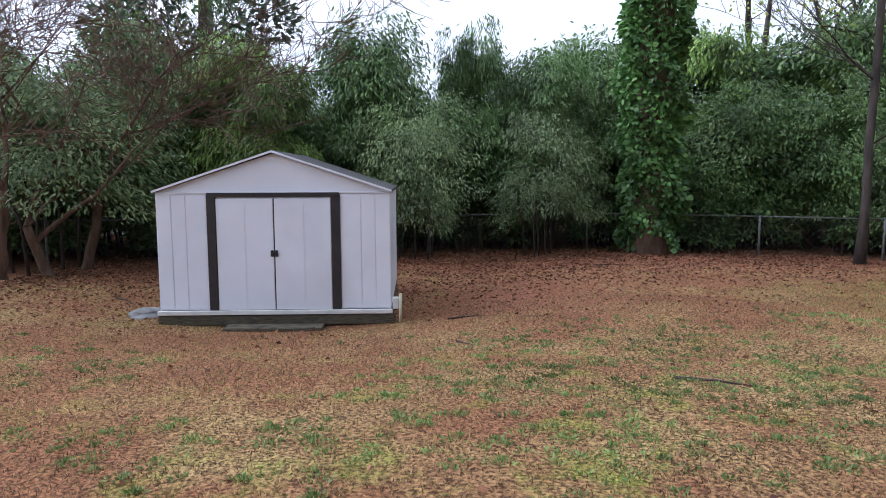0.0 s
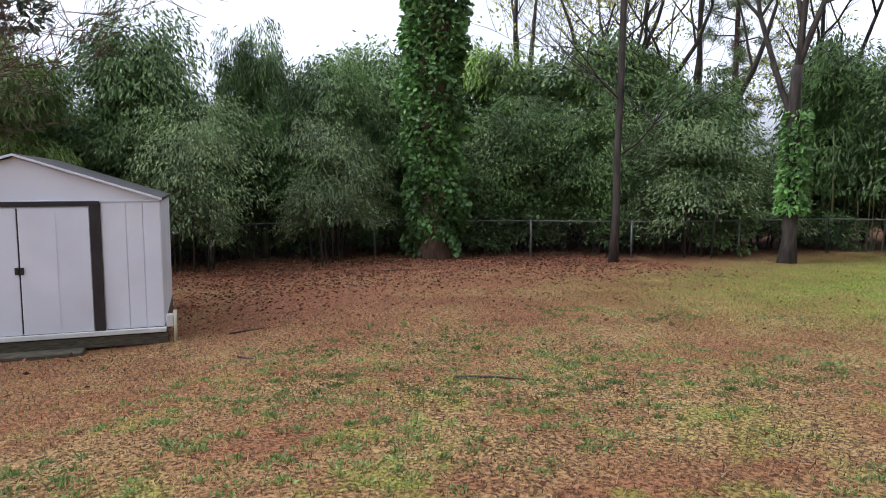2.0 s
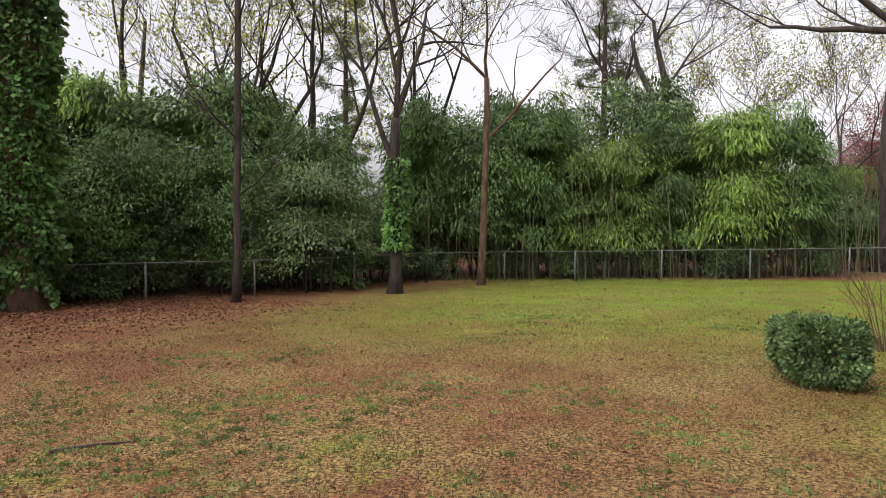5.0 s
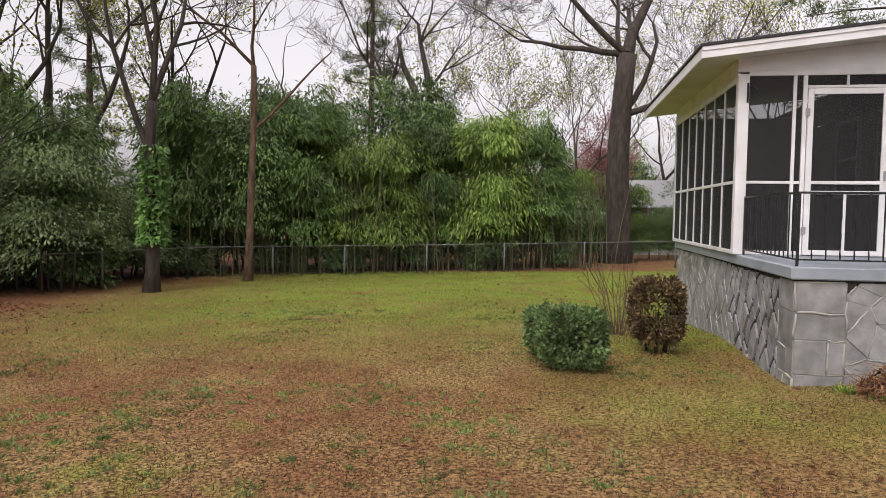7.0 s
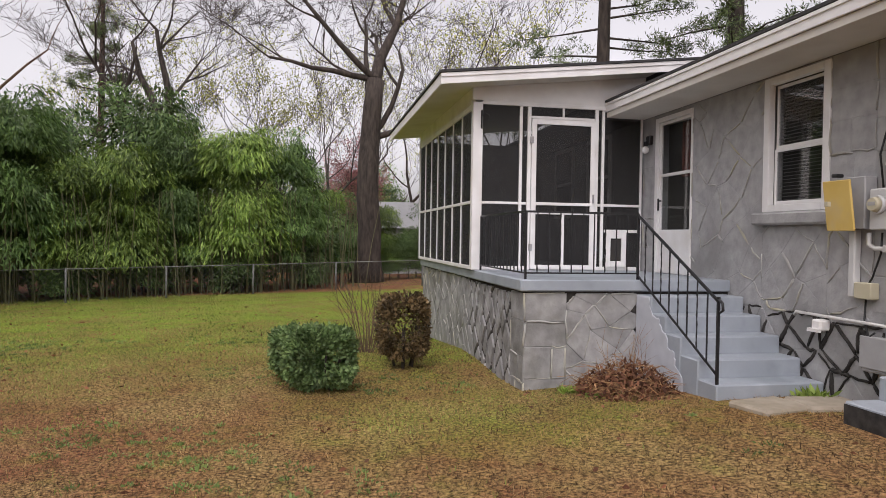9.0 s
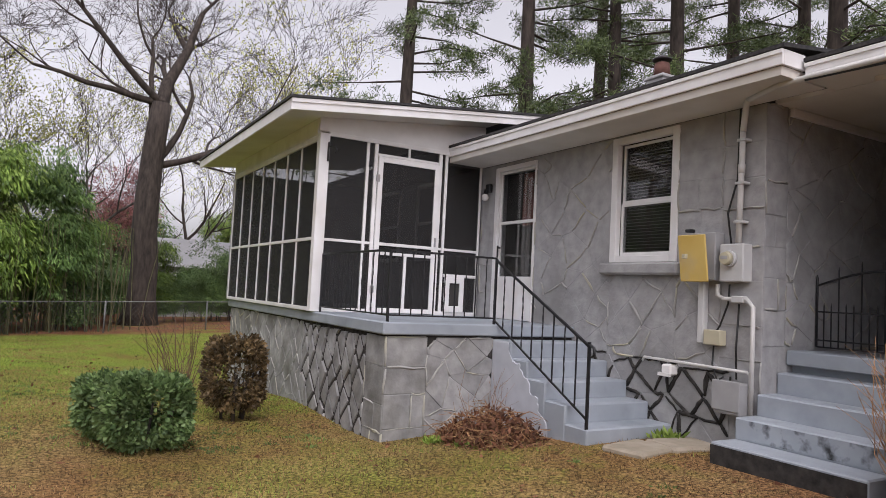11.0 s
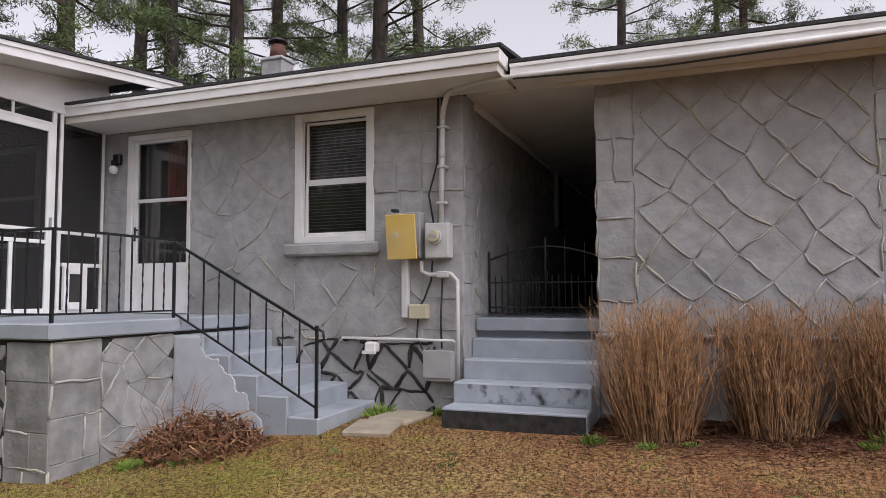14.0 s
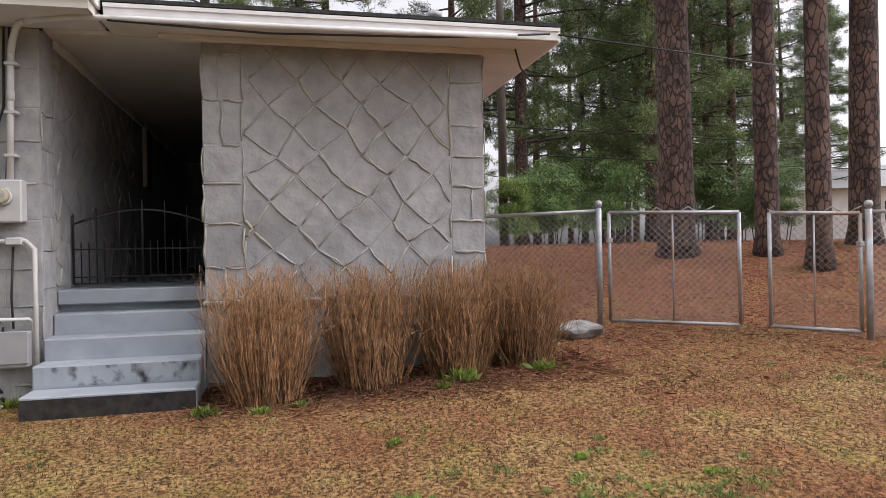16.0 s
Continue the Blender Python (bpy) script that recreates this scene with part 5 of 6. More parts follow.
def ivy_tree():
    x, y = -18.9, 3.8
    t = thing("ivy_tree", x, y, ground_z(x, y), 0, "tall tree trunk thickly clad in bright ivy", "tree")
    part("trunk", tube([(0, 0, -0.2), (0, 0, 0.4), (0.05, 0, 3), (0, 0.1, 8), (0.1, 0, 14)], [0.55, 0.42, 0.38, 0.34, 0.25], 16), "bark_brown", t)
    g = np.random.default_rng(5)
    n = 22000
    z = 0.15 + 12 * g.random(n) ** 0.9
    th = g.uniform(0, math.tau, n)
    lump = 0.62 + 0.16 * np.sin(z * 2.3 + 2 * np.cos(th)) * np.cos(th * 2 + z) + 0.10 * np.sin(z * 5.1 + th * 3)
    lump = lump + 0.2 * np.clip((z - 4.0) / 4, 0, 1)
    keep = (z > 0.5) | (np.cos(th - 5.75) < 0.8)
    rr = lump * g.uniform(0.75, 1.08, n)
    pts = np.stack([rr * np.cos(th), rr * np.sin(th), z], 1)[keep]
    d = np.stack([np.cos(th), np.sin(th), -0.9 * np.ones(n)], 1)[keep]
    ob = new("ivy", leaves(g, pts, d, 0.14, 0.125, "ivy", "ivy"))
    ob.parent = t


ivy_tree()
bare_tree("young_tree", -16.3, 7.2, 14.5, 0.09, 31, "slender straight bare tree with fine dark twigs", "bark_dark", 3, 0.8, (0.1, 0.1), 0.62, None, 3, 0.006, 0.2, (3, 4), [(0, 0, 1), (0.9, 0.1, 0.9), (-0.8, 0.3, 0.7), (0.2, 0.9, 0.7), (-0.1, -0.9, 0.7), (0.6, -0.5, 0.7), (-0.5, 0.6, 0.6), (0.5, 0.7, 0.6), (0.3, -0.9, 0.5), (-0.6, -0.5, 0.5), (0.7, 0.4, 0.5)], True)
tc = bare_tree("forked_tree", -14.1, 10.55, 12.5, 0.17, 37, "dark forked bare tree with ivy round its trunk", "bark_dark", 4, 0.75, (0.1, -0.1), 0.36, None, 3, 0.008, 0.2, (3, 4), [(-0.15, 0.0, 1), (0.35, 0.3, 1), (-0.5, -0.35, 0.8)])
g = np.random.default_rng(8)
z = 1.2 + 2.3 * g.random(1200) ** 1.3
th = g.uniform(0, math.tau, 1200)
ob = new("ivy", leaves(g, np.stack([0.1 * z / 3.4 + (0.29 - 0.02 * z) * np.cos(th), (0.29 - 0.02 * z) * np.sin(th), z], 1), np.stack([np.cos(th), np.sin(th), -0.8 + 0 * z], 1), 0.15, 0.12, "ivy", "ivy"))
ob.parent = tc
bare_tree("leaning_tree", -13.1, 13.7, 12, 0.11, 41, "thin pale-barked bare tree at the fence", "bark_brown", 4, 0.8, (0.15, 0.1), 0.5, None, 3, 0.008, 0.2, (2, 4))
bare_tree("oak_tree", -2.15, 23.3, 18, 0.5, 47, "massive dark bare tree with spreading boughs", "bark_dark", 5, 0.75, (0.1, 0.0), 0.45, None, 2, 0.009, 0.10, (3, 4), [(0.15, 0.2, 1), (-1.0, -0.2, 0.6), (0.9, 0.1, 0.75), (-1.5, 0.1, 0.22), (-0.35, 0.4, 1), (1.3, 0.0, 0.35)])
bare_tree("wood_tree", -10.5, 27, 16, 0.4, 53, "large bare grey tree beyond the bamboo", "bark", 5, 0.8, (0, 0), 0.4, None, 2, 0.010, 0.15, (3, 4))
bare_tree("budding_tree", -20, 14, 14, 0.24, 59, "bare tree in pale yellow-green bud", "bark", 4, 0.8, (0.3, 0.2), 0.25, "bud", 11, 0.01, 0.25, (2, 4))
bare_tree("budding_tree", -24, 10, 15, 0.26, 61, "tall tree in yellow-green bud beyond the ivy tree", "bark", 4, 0.8, (0.2, 0.6), 0.25, "bud", 11, 0.011, 0.25, (2, 4))
for i, (x, y, H) in enumerate(((-6, 33, 12), (-3.5, 38, 13), (-8, 36, 11), (2, 41, 14), (-13, 33, 13), (-1, 44, 12), (5.5, 30, 13))):
    bare_tree("budding_tree", x, y, H, 0.2, 70 + i, "distant bare tree in pale spring bud", "bark", 4, 0.8, (0.2, 0), 0.3, "bud", 2 if i % 2 else 5, 0.012, 0.25, (2, 4))
bare_tree("redbud_tree", -1.3, 45, 7.5, 0.15, 90, "small tree in pink spring blossom", "bark", 4, 0.9, (0, 0), 0.25, "redbud", 14, 0.01, 0.2, (2, 4))
bare_tree("brush_tree", -18.0, -8.5, 6.0, 0.1, 95, "tangled bare brown brush beside the shed", "bark_brown", 5, 1.0, (0.3, -0.3), 0.15, None, 2, 0.006, 0.05, (2, 4))
bare_tree("brush_tree", -17.2, -10.2, 5.5, 0.1, 97, "tangled bare brown brush with dead twigs", "bark_brown", 5, 1.0, (0.5, 0.3), 0.15, None, 2, 0.006, 0.0, (2, 4))

bare_tree("brush_tree", -17.6, -9.2, 7.5, 0.1, 98, "tall tangle of bare brown vines and twigs", "bark_brown", 5, 0.9, (0.2, 0.2), 0.2, None, 2, 0.007, 0.1, (3, 4))
bare_tree("brush_tree", -19.0, -8.2, 8.0, 0.1, 99, "tall tangle of bare brown twigs behind the shed", "bark_brown", 5, 0.9, (0.2, 0.4), 0.2, None, 2, 0.008, 0.1, (3, 4))
bare_tree("budding_tree", -21.5, 11.5, 15, 0.24, 62, "spreading tree in yellow-green bud behind the fence", "bark_dark", 5, 0.75, (0.2, 0.2), 0.22, "bud", 5, 0.009, 0.2, (2, 4))
bare_tree("budding_tree", -18, 17.5, 13, 0.2, 64, "bare tree with the first yellow-green leaves", "bark_dark", 5, 0.8, (0.2, 0.2), 0.3, "bud", 3, 0.009, 0.2, (2, 4))

# broad glossy evergreen behind the shed
mg = thing("magnolia_tree", -27, -6.4, ground_z(-27, -6.4), 0, "tall dark glossy broadleaf evergreen tree", "tree")
part("trunk", tube([(0, 0, -0.2), (0.2, 0, 4), (0, 0, 11)], [0.35, 0.28, 0.1], 10), "bark_dark", mg)
rr = random.Random(77)
lb = []
for i in range(46):
    f = rr.random()
    a = rr.uniform(0, math.tau)
    q = 3.6 * (1 - 0.6 * f) * math.sqrt(rr.random())
    lb.append((q * math.cos(a), q * math.sin(a), 3.5 + 9 * f, rr.uniform(0.5, 1.1), rr.uniform(0.5, 1.1), rr.uniform(0.35, 0.7)))
ob = new("crown", lobed_crown(78, lb, 14000, 0.30, 0.13, "magnolia", 0.2))
ob.parent = mg


# ---- pines ----
def pine(x, y, H, r, seed, label="tall pine with plated bark and high needles", low=0.42, nb=36, tuft=95, spread=3.0, bark="pine_bark"):
    rng, g = random.Random(seed), np.random.default_rng(seed)
    t = thing("pine_tree", x, y, ground_z(x, y), rng.uniform(0, 360), label, "pine tree", "pines")
    lx = rng.uniform(-0.4, 0.4)
    part("trunk", tube([(0, 0, -0.2), (0, 0, 0.35), (lx * 0.2, 0, H * 0.3), (lx * 0.6, 0, H * 0.65), (lx, 0, H)], [r * 1.5, r * 1.05, r * 0.9, r * 0.65, 0.04], 16), bark, t)
    bm, P, D = bmesh.new(), [], []
    for i in range(nb):
        f = low + (1 - low) * (i / nb)
        z = H * f
        a = rng.uniform(0, math.tau)
        L_ = spread * (1.15 - 0.75 * (f - low) / (1 - low)) * rng.uniform(0.6, 1.1)
        pts = [(lx * f, 0, z), (lx * f + math.cos(a) * L_ * 0.5, math.sin(a) * L_ * 0.5, z + rng.uniform(-0.1, 0.35)), (lx * f + math.cos(a) * L_, math.sin(a) * L_, z + rng.uniform(-0.3, 0.6))]
        add_tube(bm, pts, [0.05, 0.03, 0.01], 5, cap=False)
        for k in range(9):
            s = rng.uniform(0.35, 1.05)
            c = np.array(pts[0]) * (1 - s) + np.array(pts[2]) * s + g.normal(0, 0.28, 3) * np.array([1, 1, 0.6])
            d = g.normal(0, 1, (tuft, 3)) + np.array([0, 0, 0.25])
            d /= np.linalg.norm(d, axis=1, keepdims=True)
            P.append(c + g.normal(0, 0.13, (tuft, 3)) * np.array([1, 1, 0.7]) + d * 0.03)
            D.append(d)
    part("branchwork", bm, "bark_dark", t)
    ob = new("needles", leaves(g, np.concatenate(P), np.concatenate(D), 0.20, 0.03, "needle", "needles", 0.1))
    ob.parent = t
    return t


pine(5.08, -8.82, 19, 0.30, 1, "tall pine with dark plated bark beyond the gate", 0.5)
pine(4.2, -10.0, 18, 0.19, 2, "tall pine with grey-brown bark beyond the gate", 0.5)
pine(3.08, -10.05, 17, 0.18, 3, "slender pine with ruddy bark beside the gate", 0.55)
pine(4.1, -11.9, 18, 0.24, 4, low=0.5)
stand = [pine(15, -14, 17, 0.2, 5, low=0.2, spread=3.4), pine(19, -18, 18, 0.22, 6, low=0.16, spread=3.6), pine(22, -12, 17, 0.2, 7, low=0.2, spread=3.4)]
for i in range(30):
    x = RB.uniform(14, 46)
    y = -2 - (x - 1) * RB.uniform(0.35, 1.15)
    s = RB.uniform(0.75, 1.15)
    c = copy_thing(stand[i % 3], pose(x, y, ground_z(x, y), 0, 0, RB.uniform(0, 360)))
    c.scale = (s, s, s)
behind = [pine(8.6, 15.2, 21, 0.30, 8, "tall dark-trunked pine behind the house", 0.24, 44, 80, 3.8, "bark_dark")]
for i, (x, y, s) in enumerate(((5.2, 17.8, 0.9), (11.2, 13.6, 0.92), (12.6, 12.2, 1.0), (14.0, 7.8, 1.05), (15.5, 19.5, 1.1), (19, 15, 1.1), (22, 9.5, 1.1), (18.5, 11.6, 1.0), (27, 1.5, 1.0), (31, -3.0, 0.9))):
    c = copy_thing(behind[0], pose(x, y, ground_z(x, y), 0, 0, 77 * i + 30))
    c.scale = (s, s, s)
for i, (x, y, s) in enumerate(((18, -3.5, 0.9), (-14, 30, 0.85), (-24, 22, 0.8))):
    c = copy_thing(stand[i % 3], pose(x, y, ground_z(x, y), 0, 0, 70 * i))
    c.scale = (s, s, s)
for x, y, s in ((10.5, -7.6, 0.3), (12, -9, 0.42), (14, -12, 0.5), (13, -7, 0.4), (17, -17, 0.7), (24, -24, 0.7), (27, -16, 0.8), (13, -17, 0.5)):
    plant("bamboo2" if s < 0.41 else "privet", x, y, s, 50 * x)


# ---- shrubs near the house ----
def shrub(name, x, y, wx, wy, h, mat_leaf, n, seed, label, foot=0.03, boxy=True):
    g = np.random.default_rng(seed)
    t = thing(name, x, y, ground_z(x, y), 0, label, "shrub")
    rng = random.Random(seed)
    for i in range(6):
        a = rng.uniform(0, math.tau)
        part("stem", tube([(0.1 * math.cos(a), 0.1 * math.sin(a), -0.05), (0.3 * wx * math.cos(a), 0.3 * wy * math.sin(a), h * 0.55)], [0.018, 0.008], 5), "bark_dark", t)
    d = g.normal(0, 1, (n, 3))
    d /= np.linalg.norm(d, axis=1, keepdims=True)
    if boxy:
        d = np.sign(d) * np.abs(d) ** 0.62
    r = (0.82 + 0.22 * g.random((n, 1))) * (1 + 0.08 * np.sin(d[:, :1] * 7 + d[:, 1:2] * 5))
    pts = d * r * np.array([wx / 2, wy / 2, (h - foot) / 2]) * 0.9 + np.array([0, 0, (h + foot) / 2])
    pts[:, 2] = np.maximum(pts[:, 2], 0.01)
    ob = new("foliage", leaves(g, pts, d, 0.055, 0.035, mat_leaf, "foliage", 0.7))
    ob.parent = t
    return t


shrub("boxwood_shrub", -4.42, 2.75, 0.78, 0.72, 0.66, "box", 9000, 101, "clipped rounded green shrub on the lawn", 0.04)
shrub("boxwood_shrub", -4.62, 3.4, 0.68, 0.65, 0.60, "box", 6000, 102, "low clipped green shrub with thin top", 0.04)
shrub("russet_shrub", -3.38, 4.0, 0.66, 0.62, 0.92, "russet", 6500, 103, "russet-brown shrub with bare lower stems", 0.1)


def twiggy(name, x, y, h, n, seed, label, spread=0.35, mat_="dry", thick=0.004, foot=0.1):
    rng = random.Random(seed)
    t = thing(name, x, y, ground_z(x, y), 0, label, "shrub")
    for grp in range(4):
        bm = bmesh.new()
        for i in range(n // 4):
            a, q = rng.uniform(0, math.tau), rng.random() ** 0.6 * rng.uniform(0.7, 1.25)
            hh = h * rng.uniform(0.45, 1.1)
            x0, y0 = math.cos(a) * q * foot, math.sin(a) * q * foot
            x1, y1 = math.cos(a) * q * spread, math.sin(a) * q * spread
            add_tube(bm, [(x0, y0, -0.03), ((x0 + x1) / 2 + rng.gauss(0, 0.065), (y0 + y1) / 2 + rng.gauss(0, 0.065), hh * 0.55), (x1, y1, hh)], [thick, thick * 0.8, thick * 0.4], 3, cap=False)
            if rng.random() < 0.6:
                s = rng.uniform(0.5, 0.9)
                add_tube(bm, [(x0 + (x1 - x0) * s, y0 + (y1 - y0) * s, hh * s), (x1 + rng.gauss(0, 0.1), y1 + rng.gauss(0, 0.1), hh * min(1.05, s + 0.25))], [thick * 0.7, thick * 0.4], 3, cap=False)
        part("growth", bm, mat_, t)
    return t


for i, (x, y, h, s) in enumerate(((-0.52, -1.72, 0.98, 0.42), (-0.34, -2.56, 0.92, 0.36), (-0.22, -3.34, 0.90, 0.36), (-0.12, -3.98, 0.86, 0.40))):
    twiggy("dry_shrub", x, y, h, 860, 120 + i, "dry brown leafless shrub cut flat against the wall", s + 0.05, "dry", 0.0037, 0.24)
twiggy("bare_shrub", -3.7, 5.3, 1.1, 36, 130, "thin leafless shrub on the lawn", 0.55, "bark_brown", 0.006)
def brush_pile(x, y, rx, ry, h, seed):
    rng, g = random.Random(seed), np.random.default_rng(seed)
    t = thing("brush_pile", x, y, ground_z(x, y), 0, "heap of red-brown dead brush beside the steps", "brush pile")
    bm = bmesh.new()
    for i in range(340):
        a, q = rng.uniform(0, math.tau), math.sqrt(rng.random())
        px, py, pz = rx * q * math.cos(a), ry * q * math.sin(a), h * (1 - q * q) * rng.random()
        b_, L_ = rng.uniform(0, math.tau), rng.uniform(0.1, 0.3)
        add_tube(bm, [(px, py, pz), (px + L_ * 0.5 * math.cos(b_), py + L_ * 0.5 * math.sin(b_), pz + rng.uniform(0.0, 0.07)), (px + L_ * math.cos(b_ + 0.4), py + L_ * math.sin(b_ + 0.4), pz + rng.uniform(-0.03, 0.05))], [0.004, 0.0035, 0.002], 3, cap=False)
    part("twig_tangle", bm, "dry", t)
    n = 1500
    a, q = g.uniform(0, math.tau, n), np.sqrt(g.random(n))
    pts = np.stack([rx * q * np.cos(a), ry * q * np.sin(a), h * (1 - q * q) * g.random(n) * 0.9], 1)
    ob = new("dead_leaf_mass", leaves(g, pts, g.normal(0, 1, (n, 3)), 0.07, 0.03, "brown_leaf", "dead_leaf_mass"))
    ob.parent = t


brush_pile(-1.5, 1.7, 0.48, 0.6, 0.34, 131)
twiggy("dry_weed", -1.3, 2.2, 0.6, 20, 132, "thin dry weed stems against the steps", 0.3, "dry", 0.003, 0.15)


# ---- ground cover ----
def blades(name, n, xr, yr, seed, material, h, wdt, label, dens=None, lean=0.6):
    g = np.random.default_rng(seed)
    x, y = g.uniform(*xr, n), g.uniform(*yr, n)
    if dens is not None:
        k = g.random(n) < dens(x, y)
        x, y = x[k], y[k]
    inside = ((x > -2.36) & (y > 2.4) & (y < 8.8)) | ((x > -0.02) & (y > -1.25)) | ((x > 0.08) & (y > -3.75)) | ((x > -1.12) & (y > 0.9) & (y < 2.5)) | ((x > -0.73) & (y > -1.22) & (y < 0.0))
    x, y = x[~inside], y[~inside]
    n = len(x)
    z = np.array([ground_z(a, b) for a, b in zip(x, y)])
    a = g.uniform(0, math.tau, n)
    hh = h * g.uniform(0.5, 1.4, n)
    b = g.uniform(0, math.tau, n)
    l = lean * g.random(n)
    p = np.stack([x, y, z - 0.004], 1)
    side = np.stack([np.cos(a), np.sin(a), 0 * a], 1) * wdt * 0.5
    tip = p + np.stack([np.cos(b) * l * hh, np.sin(b) * l * hh, hh], 1)
    v = np.stack([p - side, p + side, tip], 1).reshape(-1, 3)
    return tagged(new(name, raw_mesh(name, v, np.arange(3 * n).reshape(n, 3), material)), label, "grass", kind="stuff")


def near(x, y):
    return np.clip(1.15 - np.hypot(x + 5.5, y + 2.5) / 13, 0.05, 1)


def patch(x, y):
    v = np.array([noise.noise((a * 0.9, b * 0.9, 3)) + 0.5 * noise.noise((a * 2.7, b * 2.7, 7)) for a, b in zip(x, y)])
    return np.clip((v - 0.12) * 3, 0, 1) * near(x, y)


def greenish(x, y):
    return np.clip((y - 0.15 * x - 3) / 7, 0, 0.8) * np.clip((x + 16) / 4, 0, 1)


blades("straw_grass", 420000, (-14, 2.0), (-9, 9), 201, "strawblade", 0.028, 0.008, "short straw-coloured dormant grass", near, 1.6)
blades("green_grass", 60000, (-14, 1), (-8, 10), 202, "grass", 0.035, 0.008, "patches of fresh green grass", patch, 1.2)
blades("green_grass", 60000, (-14, -1), (2, 18), 203, "grass", 0.04, 0.012, "green grass across the far lawn", greenish, 1.2)


def weeds(n, seed):
    """Small weed tufts, thick in a few drifts."""
    g, rng = np.random.default_rng(seed), random.Random(seed)
    P, D = [], []
    while len(P) < n:
        x, y = rng.uniform(-14, 0.3), rng.uniform(-8, 8)
        if (x > -1.3 and y > -4.5) or (x > -2.6 and y > 2.2):
            continue
        v = noise.noise((x * 0.5, y * 0.5, 5)) + 0.9 * gauss(x, y, -8, -2, 3.2) - 0.1
        if rng.random() > v * 1.4:
            continue
        s = rng.uniform(0.3, 1.0)
        q = g.normal(0, 0.045 * s, (26, 3)) * np.array([1, 1, 0])
        P.append(q + np.array([x, y, ground_z(x, y)]))
        D.append(q * 14 + np.array([0, 0, 0.55]))
    me = leaves(g, np.concatenate(P), np.concatenate(D), 0.032, 0.013, "weed", "lawn_weeds", 0.3)
    tagged(new("lawn_weeds", me), "small green weeds scattered through the lawn", "weeds", kind="stuff")


weeds(1300, 211)
for x, y, s in ((-0.25, 0.75, 1.1), (-0.1, 0.2, 0.7), (-0.55, -3.3, 1.1), (-0.45, -4.05, 0.9), (-0.84, -1.28, 0.7), (-0.91, -1.69, 0.5), (-0.81, -1.98, 0.4), (-0.70, -3.1, 0.5), (-1.87, -2.52, 0.4), (-2.75, -2.47, 0.5), (-2.44, -3.51, 0.35), (-2.85, -4.08, 0.35), (-2.0, 2.0, 0.8), (-1.9, 1.6, 0.6)):
    g = np.random.default_rng(int(abs(x * 100 + y * 10)))
    p = g.normal(0, 0.05, (90, 3)) * np.array([1, 1, 0.2])
    c = new("weed", leaves(g, p, p * 6 + np.array([0, 0, 0.9]), 0.09, 0.035, "grass", "weed", 0.4))
    c.matrix_basis = pose(x, y, ground_z(x, y))
    c.scale = (s, s, s)
    tagged(c, "bright green weeds at the foot of the wall", "weed", kind="stuff")


def litter(n, seed, where, name, label, size=0.07, slim=0.6):
    g = np.random.default_rng(seed)
    pts = where(g, n)
    z = np.array([ground_z(a, b) for a, b in pts]) + 0.008
    P = np.stack([pts[:, 0], pts[:, 1], z], 1)
    d = g.normal(0, 1, (n, 3)) * np.array([1, 1, 0.15])
    tagged(new(name, leaves(g, P, d, size, size * slim, "brown_leaf", name, 0.12)), label, "leaves", kind="stuff")


litter(24000, 221, lambda g, n: np.stack([-17.6 + g.normal(0, 2.0, n), g.uniform(-9, 8, n)], 1), "leaf_litter", "red-brown fallen leaves along the wood", 0.06)
litter(1600, 222, lambda g, n: np.stack([g.uniform(-13, 0, n), g.uniform(-8, 14, n)], 1), "fallen_leaves", "scattered dead leaves on the lawn", 0.06)
litter(9000, 223, lambda g, n: np.stack([-0.4 + g.normal(0, 0.35, n), g.uniform(-4.6, -1.2, n)], 1), "needle_litter", "rusty pine straw under the dry shrubs", 0.11, 0.09)
litter(30000, 224, lambda g, n: np.stack([g.uniform(-1.5, 9, n), g.uniform(-12, -4.5, n)], 1), "pine_straw", "rusty pine straw by the gate", 0.10, 0.09)

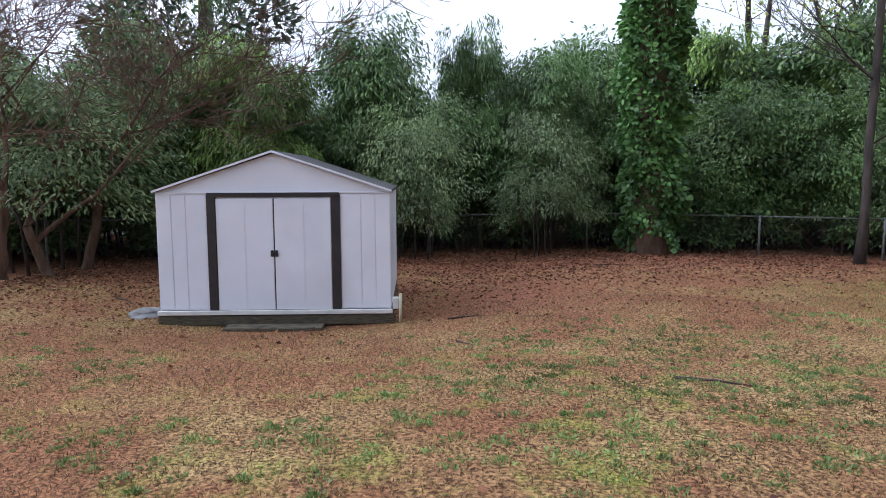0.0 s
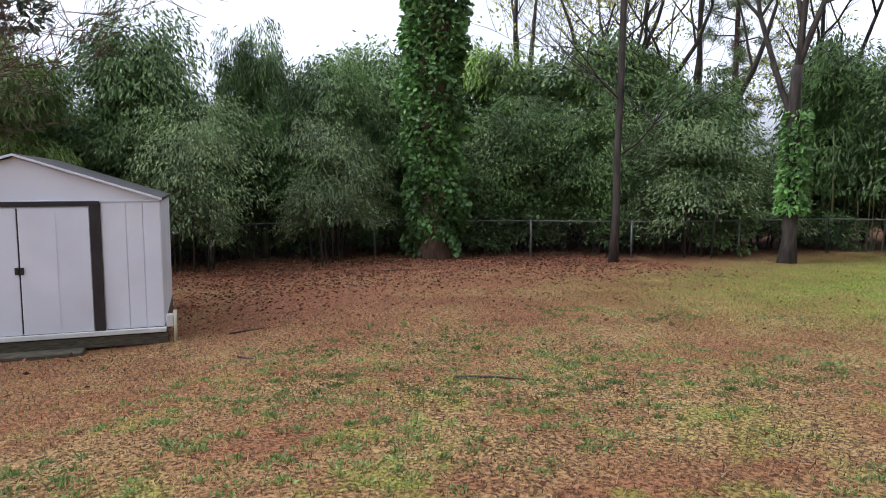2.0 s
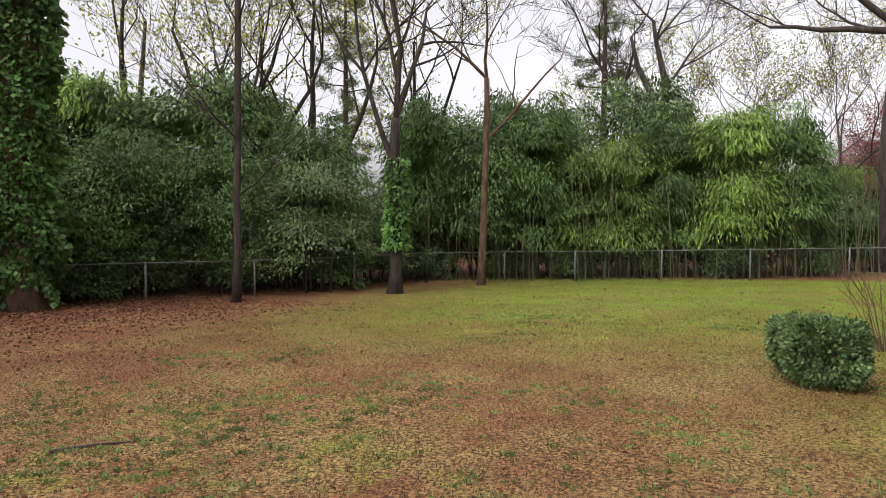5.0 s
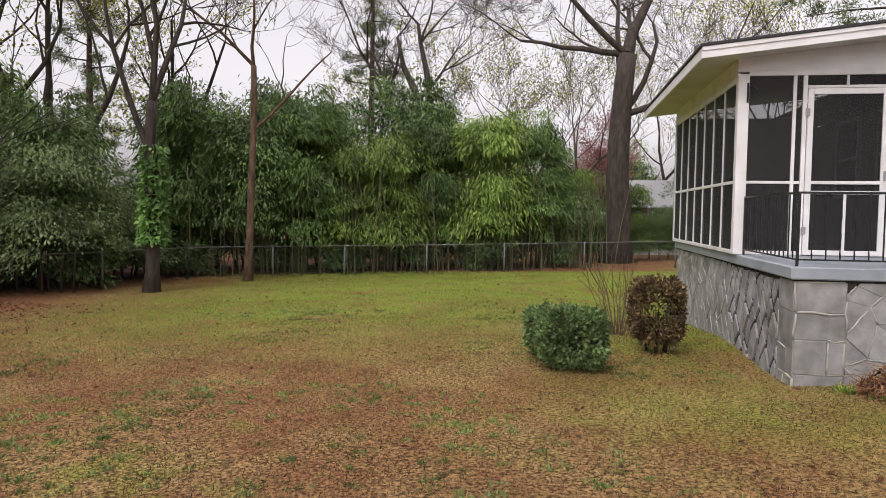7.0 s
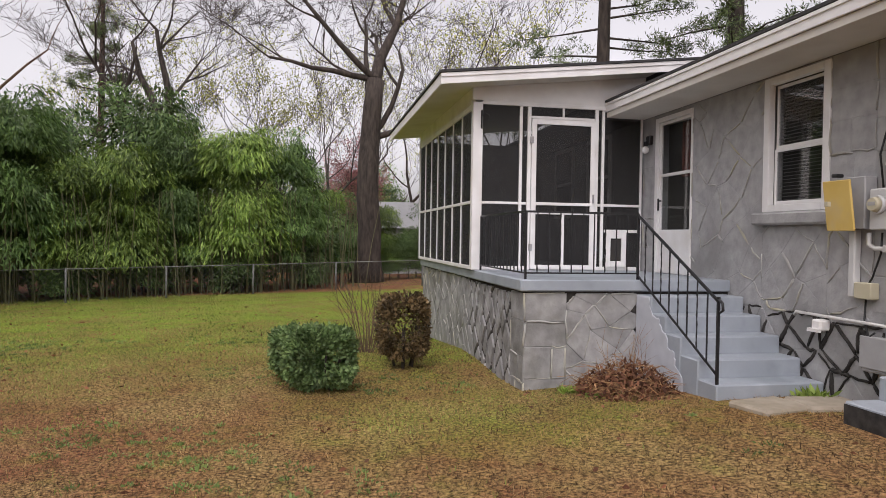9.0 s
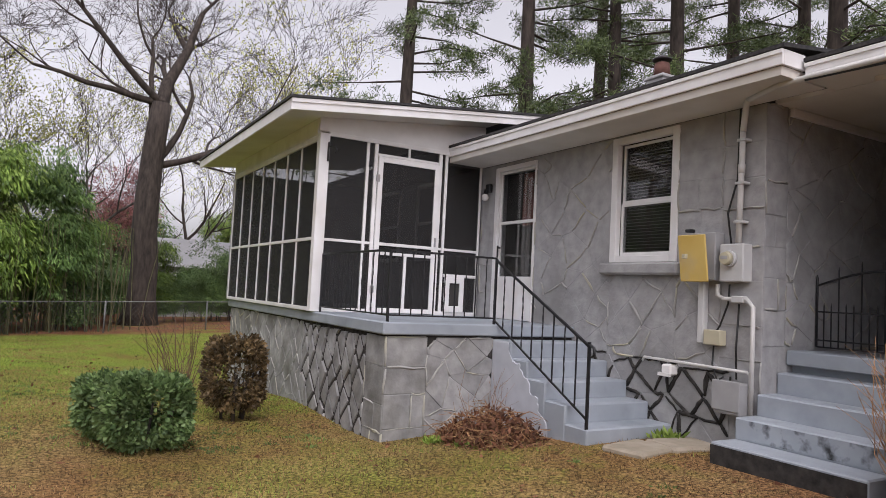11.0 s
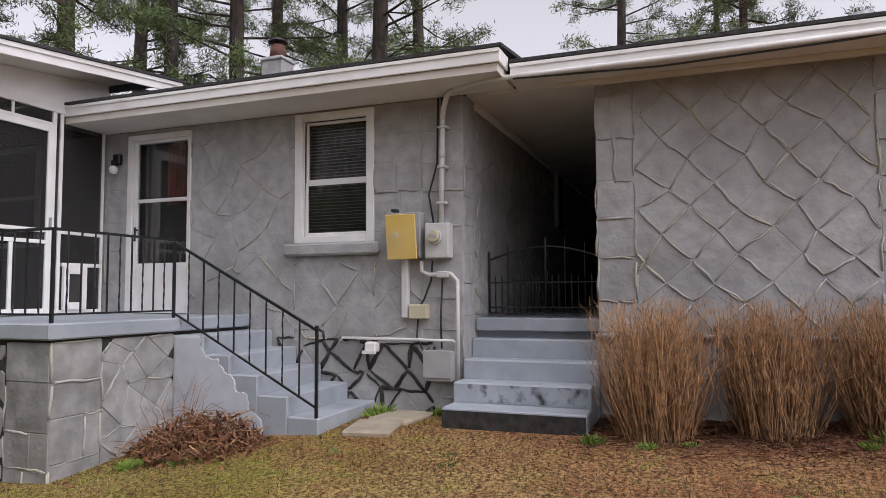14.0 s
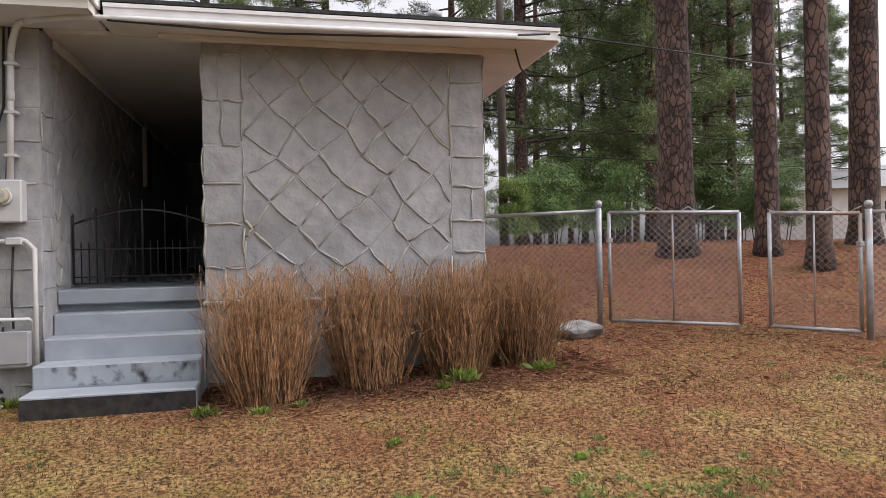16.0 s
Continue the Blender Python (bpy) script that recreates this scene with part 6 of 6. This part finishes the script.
# fallen sticks
for i, (x, y, a) in enumerate(((-9.3, -1.7, 50), (-11.5, -2.9, 20), (-17.0, 1.5, 80), (-15.5, -7.0, 30), (-13.0, -2.6, 95))):
    s = part("stick", tube([(0, 0, 0.01), (0.3, 0.03, 0.015), (0.7, -0.02, 0.012)], [0.012, 0.01, 0.004], 5), "bark_dark")
    s.matrix_basis = pose(x, y, ground_z(x, y) + 0.005, 0, 0, a)
    tagged(s, "dead stick lying on the lawn", "stick", "sticks")


# ---- neighbours ----
def far_house(x, y, rz, wall, wx, wy, h, label):
    t = thing("neighbour_house", x, y, ground_z(x, y), rz, label, "house")
    part("wall", box((-wx / 2, -wy / 2, -0.5), (wx / 2, wy / 2, h)), wall, t)
    bm = bmesh.new()
    e = 0.5
    v = [bm.verts.new(p) for p in ((-wx / 2 - e, -wy / 2 - e, h), (wx / 2 + e, -wy / 2 - e, h), (wx / 2 + e, wy / 2 + e, h), (-wx / 2 - e, wy / 2 + e, h), (-wx / 2 - e, 0, h + 1.5), (wx / 2 + e, 0, h + 1.5))]
    for f in ((0, 1, 5, 4), (2, 3, 4, 5), (1, 2, 5), (3, 0, 4), (3, 2, 1, 0)):
        bm.faces.new([v[i] for i in f])
    part("roof", bm, "gbox", t)
    for i in (-1, 0, 1):
        wdw = part("window", box((i * wx / 3.2 - 0.5, -wy / 2 - 0.03, 0.9), (i * wx / 3.2 + 0.5, -wy / 2 + 0.02, 2.1)), "white", t)
        part("pane", box((i * wx / 3.2 - 0.42, -wy / 2 - 0.05, 0.98), (i * wx / 3.2 + 0.42, -wy / 2 - 0.031, 2.02)), "dark", wdw)


far_house(2.6, 34, 0, "paint", 6.5, 7, 2.3, "pale house with low grey roof beyond the fence")
far_house(-1.5, 62, 10, "brick", 12, 8, 2.6, "red brick house with low roof beyond the fence")
far_house(30, -34, -130, "white", 11, 8, 2.8, "white house with grey roof far beyond the pines")
far_house(-34, -12, 75, "white", 10, 8, 2.6, "pale house glimpsed behind the shrubs")
tagged(part("utility_pole", tube([(10.9, -7.45, 0.2), (10.9, -7.45, 10)], [0.12, 0.09], 10), "bark"), "weathered wooden utility pole", "pole")
for z in (3.6, 4.3):
    tagged(part("power_line", tube([(10.9, -7.45, z), (12, -20, z - 0.2), (16, -34, z + 0.4)], 0.015, 5), "cable"), "dark overhead cable on pole", "cable")
